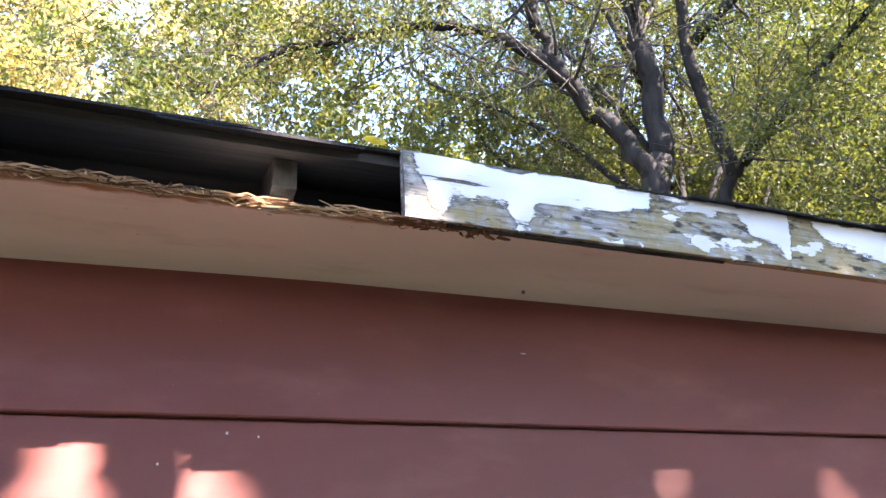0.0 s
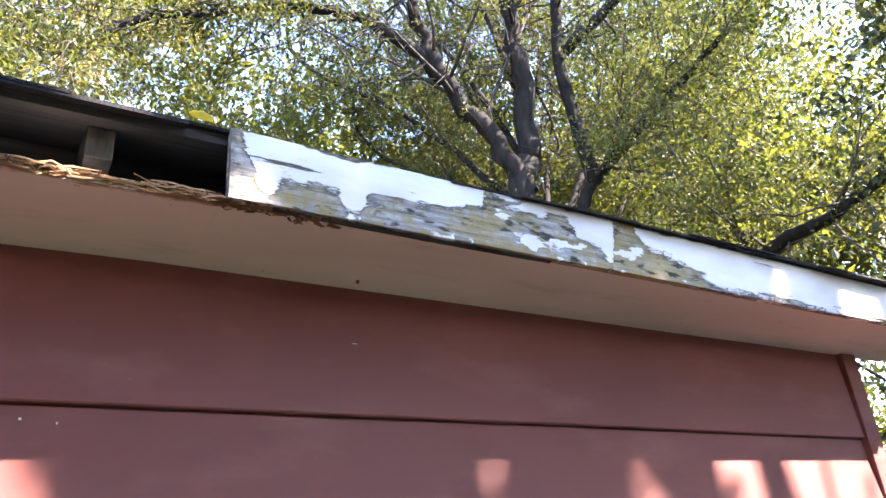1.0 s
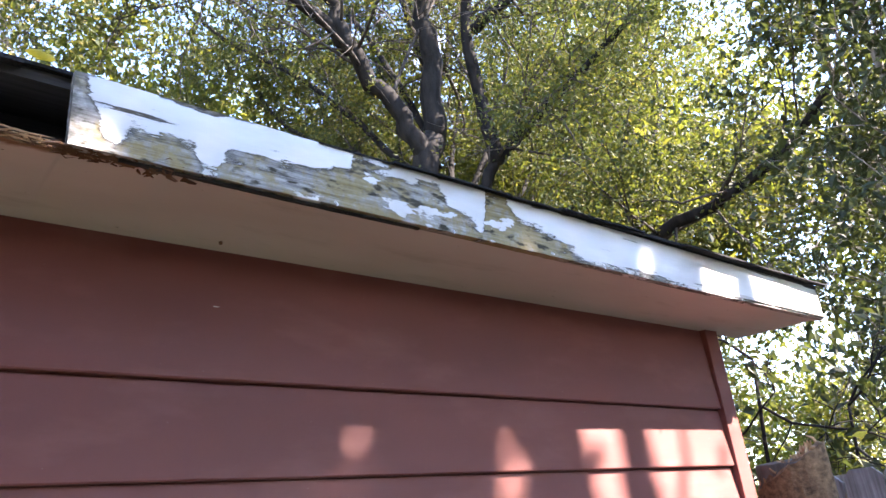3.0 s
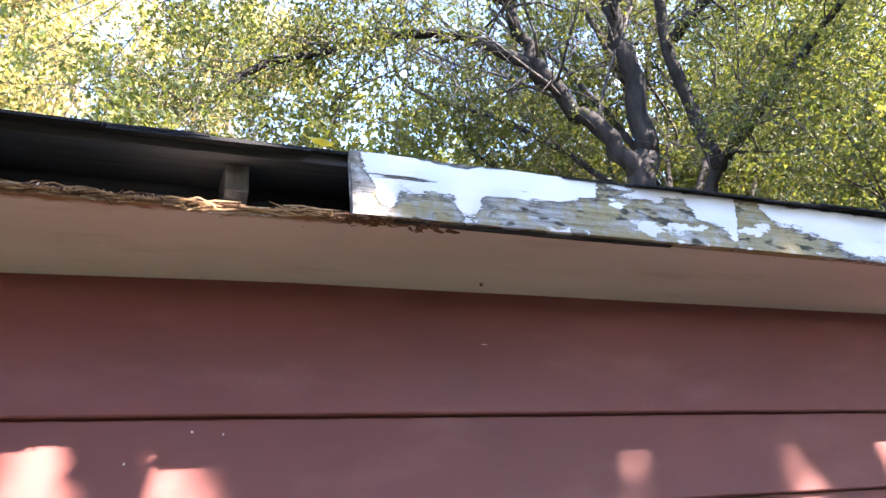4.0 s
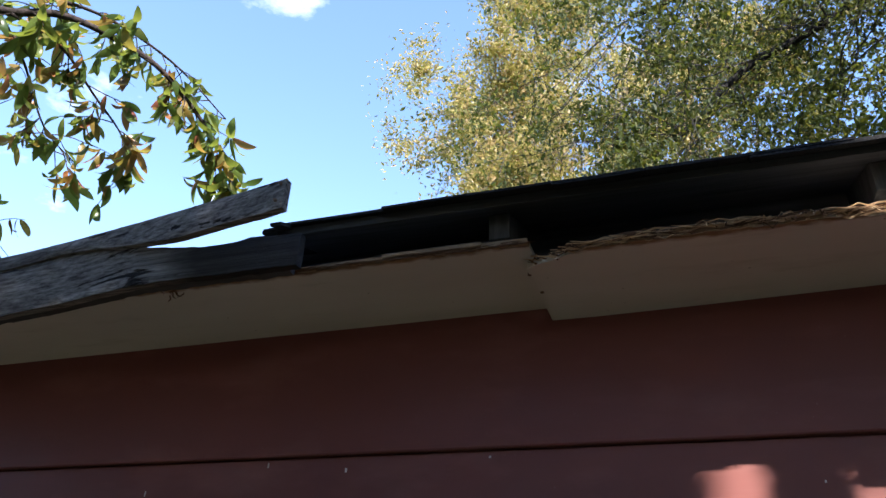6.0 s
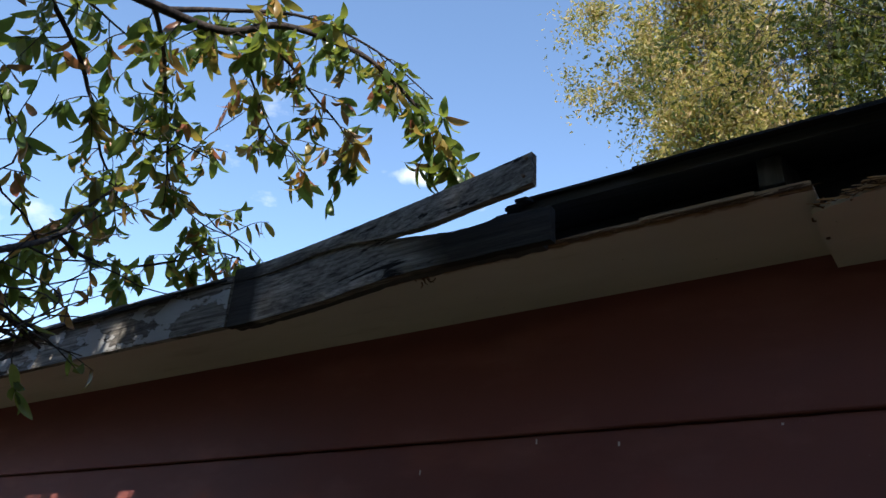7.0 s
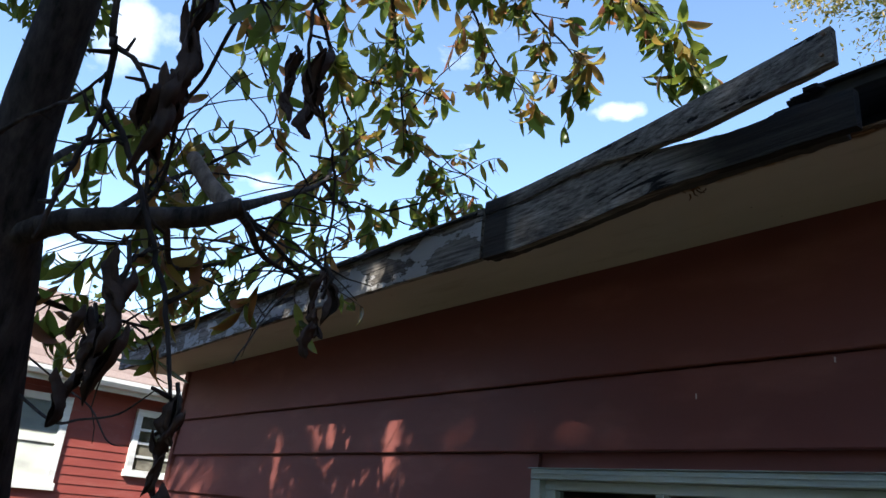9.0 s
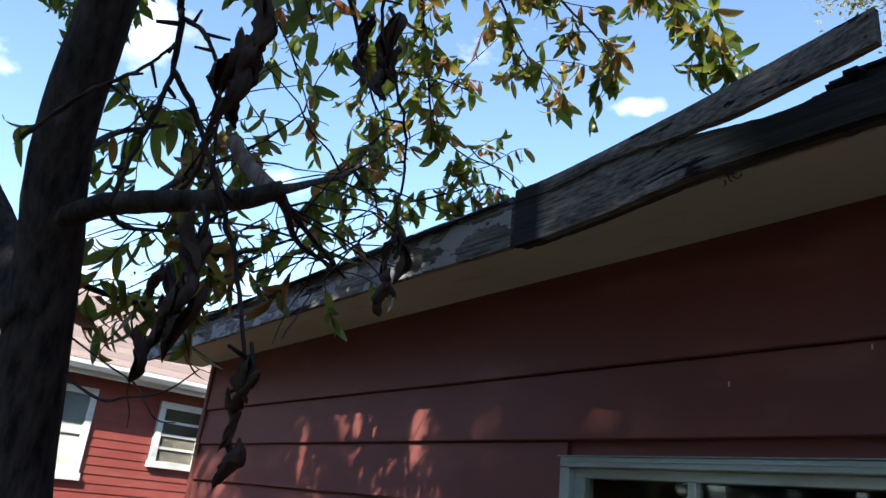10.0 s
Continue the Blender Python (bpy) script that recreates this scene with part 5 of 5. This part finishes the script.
# ---- the red house next door ----
HU = Vector((0.2, -0.98, 0)).normalized()  # along its front
HN = Vector((-HU.y, HU.x, 0))  # out of its front, towards the yard
HC = Vector((-10.75, 0.6, 0))
HM = Matrix((HU.to_4d(), HN.to_4d(), (0, 0, 1, 0), (0, 0, 0, 1))).transposed()
HM[0][3], HM[1][3], HM[2][3], HM[3][3] = HC.x, HC.y, 0, 1
for i in range(3):
    HM[3][i] = 0
house = new("house")
house.matrix_world = HM
tagged(house, "red lap-sided house with white trim and pinkish shingle roof", "house")
bpy.context.view_layer.update()
HZ = 2.82
HW1, HW2 = (-0.09, 0.85, 1.57, 2.49), (-1.65, -1.115, 1.82, 2.495)


def hpart(name, geo, material, parent, label="", bevel=0.0):
    return part(name, geo, material, parent, label, False, bevel)


walls = hpart("wall", Geo().box((-7, -5.5, 0), (7, -0.02, HZ)), M_RED_HOUSE, house)
for k in range(27):
    z = 0.08 + 0.107 * k
    if z > HZ - 0.1:
        break
    g = Geo().prism([(-0.0195, z + 0.113), (-0.0195, z), (0.004, z), (-0.008, z + 0.113)][::-1], -7.02, 7.02)
    hpart("siding_board", g, M_RED_HOUSE, walls)
hroof = Geo()
for sgn in (1,):
    hroof.prism([(0.30, HZ - 0.02), (0.30, HZ + 0.05), (-2.75, HZ + 1.62), (-5.9, HZ + 0.05), (-5.9, HZ - 0.02), (-2.75, HZ + 1.5)], -7.4, 7.4)
hr = hpart("roof", hroof, M_PINK, house, "sunlit pinkish shingle roof")
for k in range(14):
    y = 0.30 - k * 0.218
    z = HZ + 0.052 + k * 0.112
    x = -7.4 + (k % 2) * 0.45
    hpart("shingle_course", Geo().prism([(y, z + 0.012), (y + 0.012, z), (y - 0.218, z + 0.112), (y - 0.218, z + 0.116)], -7.4, 7.4), M_PINK, hr)
hpart("gutter", Geo().prism([(0.305, HZ + 0.03), (0.41, HZ + 0.03), (0.41, HZ - 0.02), (0.38, HZ - 0.075), (0.305, HZ - 0.075)][::-1], -7.4, 7.4), M_WHITE, house, "white gutter", 0.004)
hpart("fascia", Geo().box((-7.4, 0.27, HZ - 0.13), (7.4, 0.304, HZ - 0.0205)), M_WHITE, house, "white fascia")
hpart("soffit", Geo().box((-7.4, -0.02, HZ - 0.06), (7.4, 0.269, HZ - 0.045)), M_WHITE, house, "white soffit")


def house_window(u0, u1, z0, z1, rails, blind):
    # without a blind, a flat sheet's dark colour stands in for the dim room
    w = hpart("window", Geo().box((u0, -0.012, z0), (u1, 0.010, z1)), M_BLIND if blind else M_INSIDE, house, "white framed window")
    f = 0.085
    for lo, hi in (((u0 - f, -0.01, z1), (u1 + f, 0.045, z1 + f)), ((u0 - f - 0.02, -0.01, z0 - f), (u1 + f + 0.02, 0.06, z0)),
                   ((u0 - f, -0.01, z0 + 0.001), (u0, 0.044, z1 - 0.001)), ((u1, -0.01, z0 + 0.001), (u1 + f, 0.044, z1 - 0.001))):
        hpart("frame", Geo().box(lo, hi), M_WHITE, w, "", 0.004)
    for k in range(1, rails):
        z = z0 + (z1 - z0) * k / rails
        hpart("rail", Geo().box((u0, 0.0105, z - 0.016), (u1, 0.030, z + 0.016)), M_WHITE, w)
    p = hpart("pane", Geo().box((u0, 0.014, z0), (u1, 0.018, z1)), M_GLASS, w)
    p.visible_shadow = False


house_window(HW1[0], HW1[1], HW1[2], HW1[3], 2, True)
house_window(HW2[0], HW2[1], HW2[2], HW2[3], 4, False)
ch = hpart("vent_pipe", Geo().tube([(-0.9, -2.2, HZ + 1.2), (-0.9, -2.2, HZ + 1.9)], [0.06, 0.06], 10), M_WHITE, house)

# ---- fence and broken stump beyond the corner ----
fence = thing("fence", (2.8, -1.6, 0), "silvery weathered board fence", "fence")
fx = 2.78
for k in range(26):
    y = -3.6 + 0.146 * k
    h = 1.765 + 0.025 * noise.noise((k * 1.7, 0, 0))
    g = Geo().add([(fx, y, 0.02), (fx, y + 0.138, 0.02), (fx, y + 0.138, h - 0.03), (fx, y + 0.11, h), (fx, y + 0.03, h), (fx, y, h - 0.03),
                   (fx + 0.018, y, 0.02), (fx + 0.018, y + 0.138, 0.02), (fx + 0.018, y + 0.138, h - 0.03), (fx + 0.018, y + 0.11, h), (fx + 0.018, y + 0.03, h), (fx + 0.018, y, h - 0.03)],
                  [(5, 4, 3, 2, 1, 0), (6, 7, 8, 9, 10, 11)] + [(i, (i + 1) % 6, 6 + (i + 1) % 6, 6 + i) for i in range(6)])
    put("board", g, M_FENCE, fence)
for z in (0.4, 1.45):
    put("rail", Geo().box((fx + 0.019, -3.6, z), (fx + 0.06, 0.19, z + 0.09)), M_FENCE, fence)
for y in (-3.5, -1.7, 0.1):
    put("post", Geo().box((fx + 0.061, y - 0.045, 0), (fx + 0.15, y + 0.045, 1.75)), M_FENCE, fence)

sr = np.random.default_rng(6)
stump = thing("broken_stump", (2.45, 0.03, 0), "broken tree stump with splintered orange wood", "stump")
n, pts = 14, smooth_path([(2.48, 0.08, 0), (2.46, 0.06, 0.9), (2.42, 0.04, 1.5), (2.39, 0.03, 1.80)], 5)
g = Geo()
g.tube(pts, np.linspace(0.15, 0.115, len(pts)), n, 0.12, sr)
put("trunk", g, M_TWIG, stump, smooth=True)
g, rings, spokes = Geo(), 9, 30
v = []
for k in range(rings):  # torn face, higher on the side away from the wall
    for j in range(spokes):
        a, rad = 2 * math.pi * j / spokes, 0.122 * (1 - k / (rings - 1)) + 0.002
        x, y = rad * math.cos(a), rad * math.sin(a)
        rough = abs(noise.noise((x * 28, y * 28, 1))) * 0.05 + 0.02 * noise.noise((x * 70, y * 70, 4))
        v.append((2.39 + x, 0.03 + y, 1.775 + 0.55 * (x * 0.47 - y * 0.88) + rough * (0.4 + 0.6 * (k > 0))))
v += [(2.39 + 0.122 * math.cos(2 * math.pi * j / spokes), 0.03 + 0.122 * math.sin(2 * math.pi * j / spokes), 1.66) for j in range(spokes)]
f = [(k * spokes + j, k * spokes + (j + 1) % spokes, (k + 1) * spokes + (j + 1) % spokes, (k + 1) * spokes + j) for k in range(rings - 1) for j in range(spokes)]
f += [(rings * spokes + j, rings * spokes + (j + 1) % spokes, (j + 1) % spokes, j) for j in range(spokes)]
put("torn_face", g.add(v, f), M_ROT, stump, "crumbling brown rotten wood")
g = Geo()
for _ in range(60):
    a, rad = sr.uniform(0, 6.28), 0.115 * math.sqrt(sr.random())
    x, y = rad * math.cos(a), rad * math.sin(a)
    p = np.array([2.39 + x, 0.03 + y, 1.78 + 0.55 * (x * 0.47 - y * 0.88)])
    tip = p + np.array([sr.normal(0, 0.018), sr.normal(0, 0.018), sr.uniform(0.01, 0.04)])
    g.tube([p, (p + tip) / 2 + sr.normal(0, 0.004, 3), tip], [0.006, 0.005, 0.002], 4)
put("splintered_top", g, M_STRAW, stump, "splintered orange brown wood")["kind"] = "stuff"
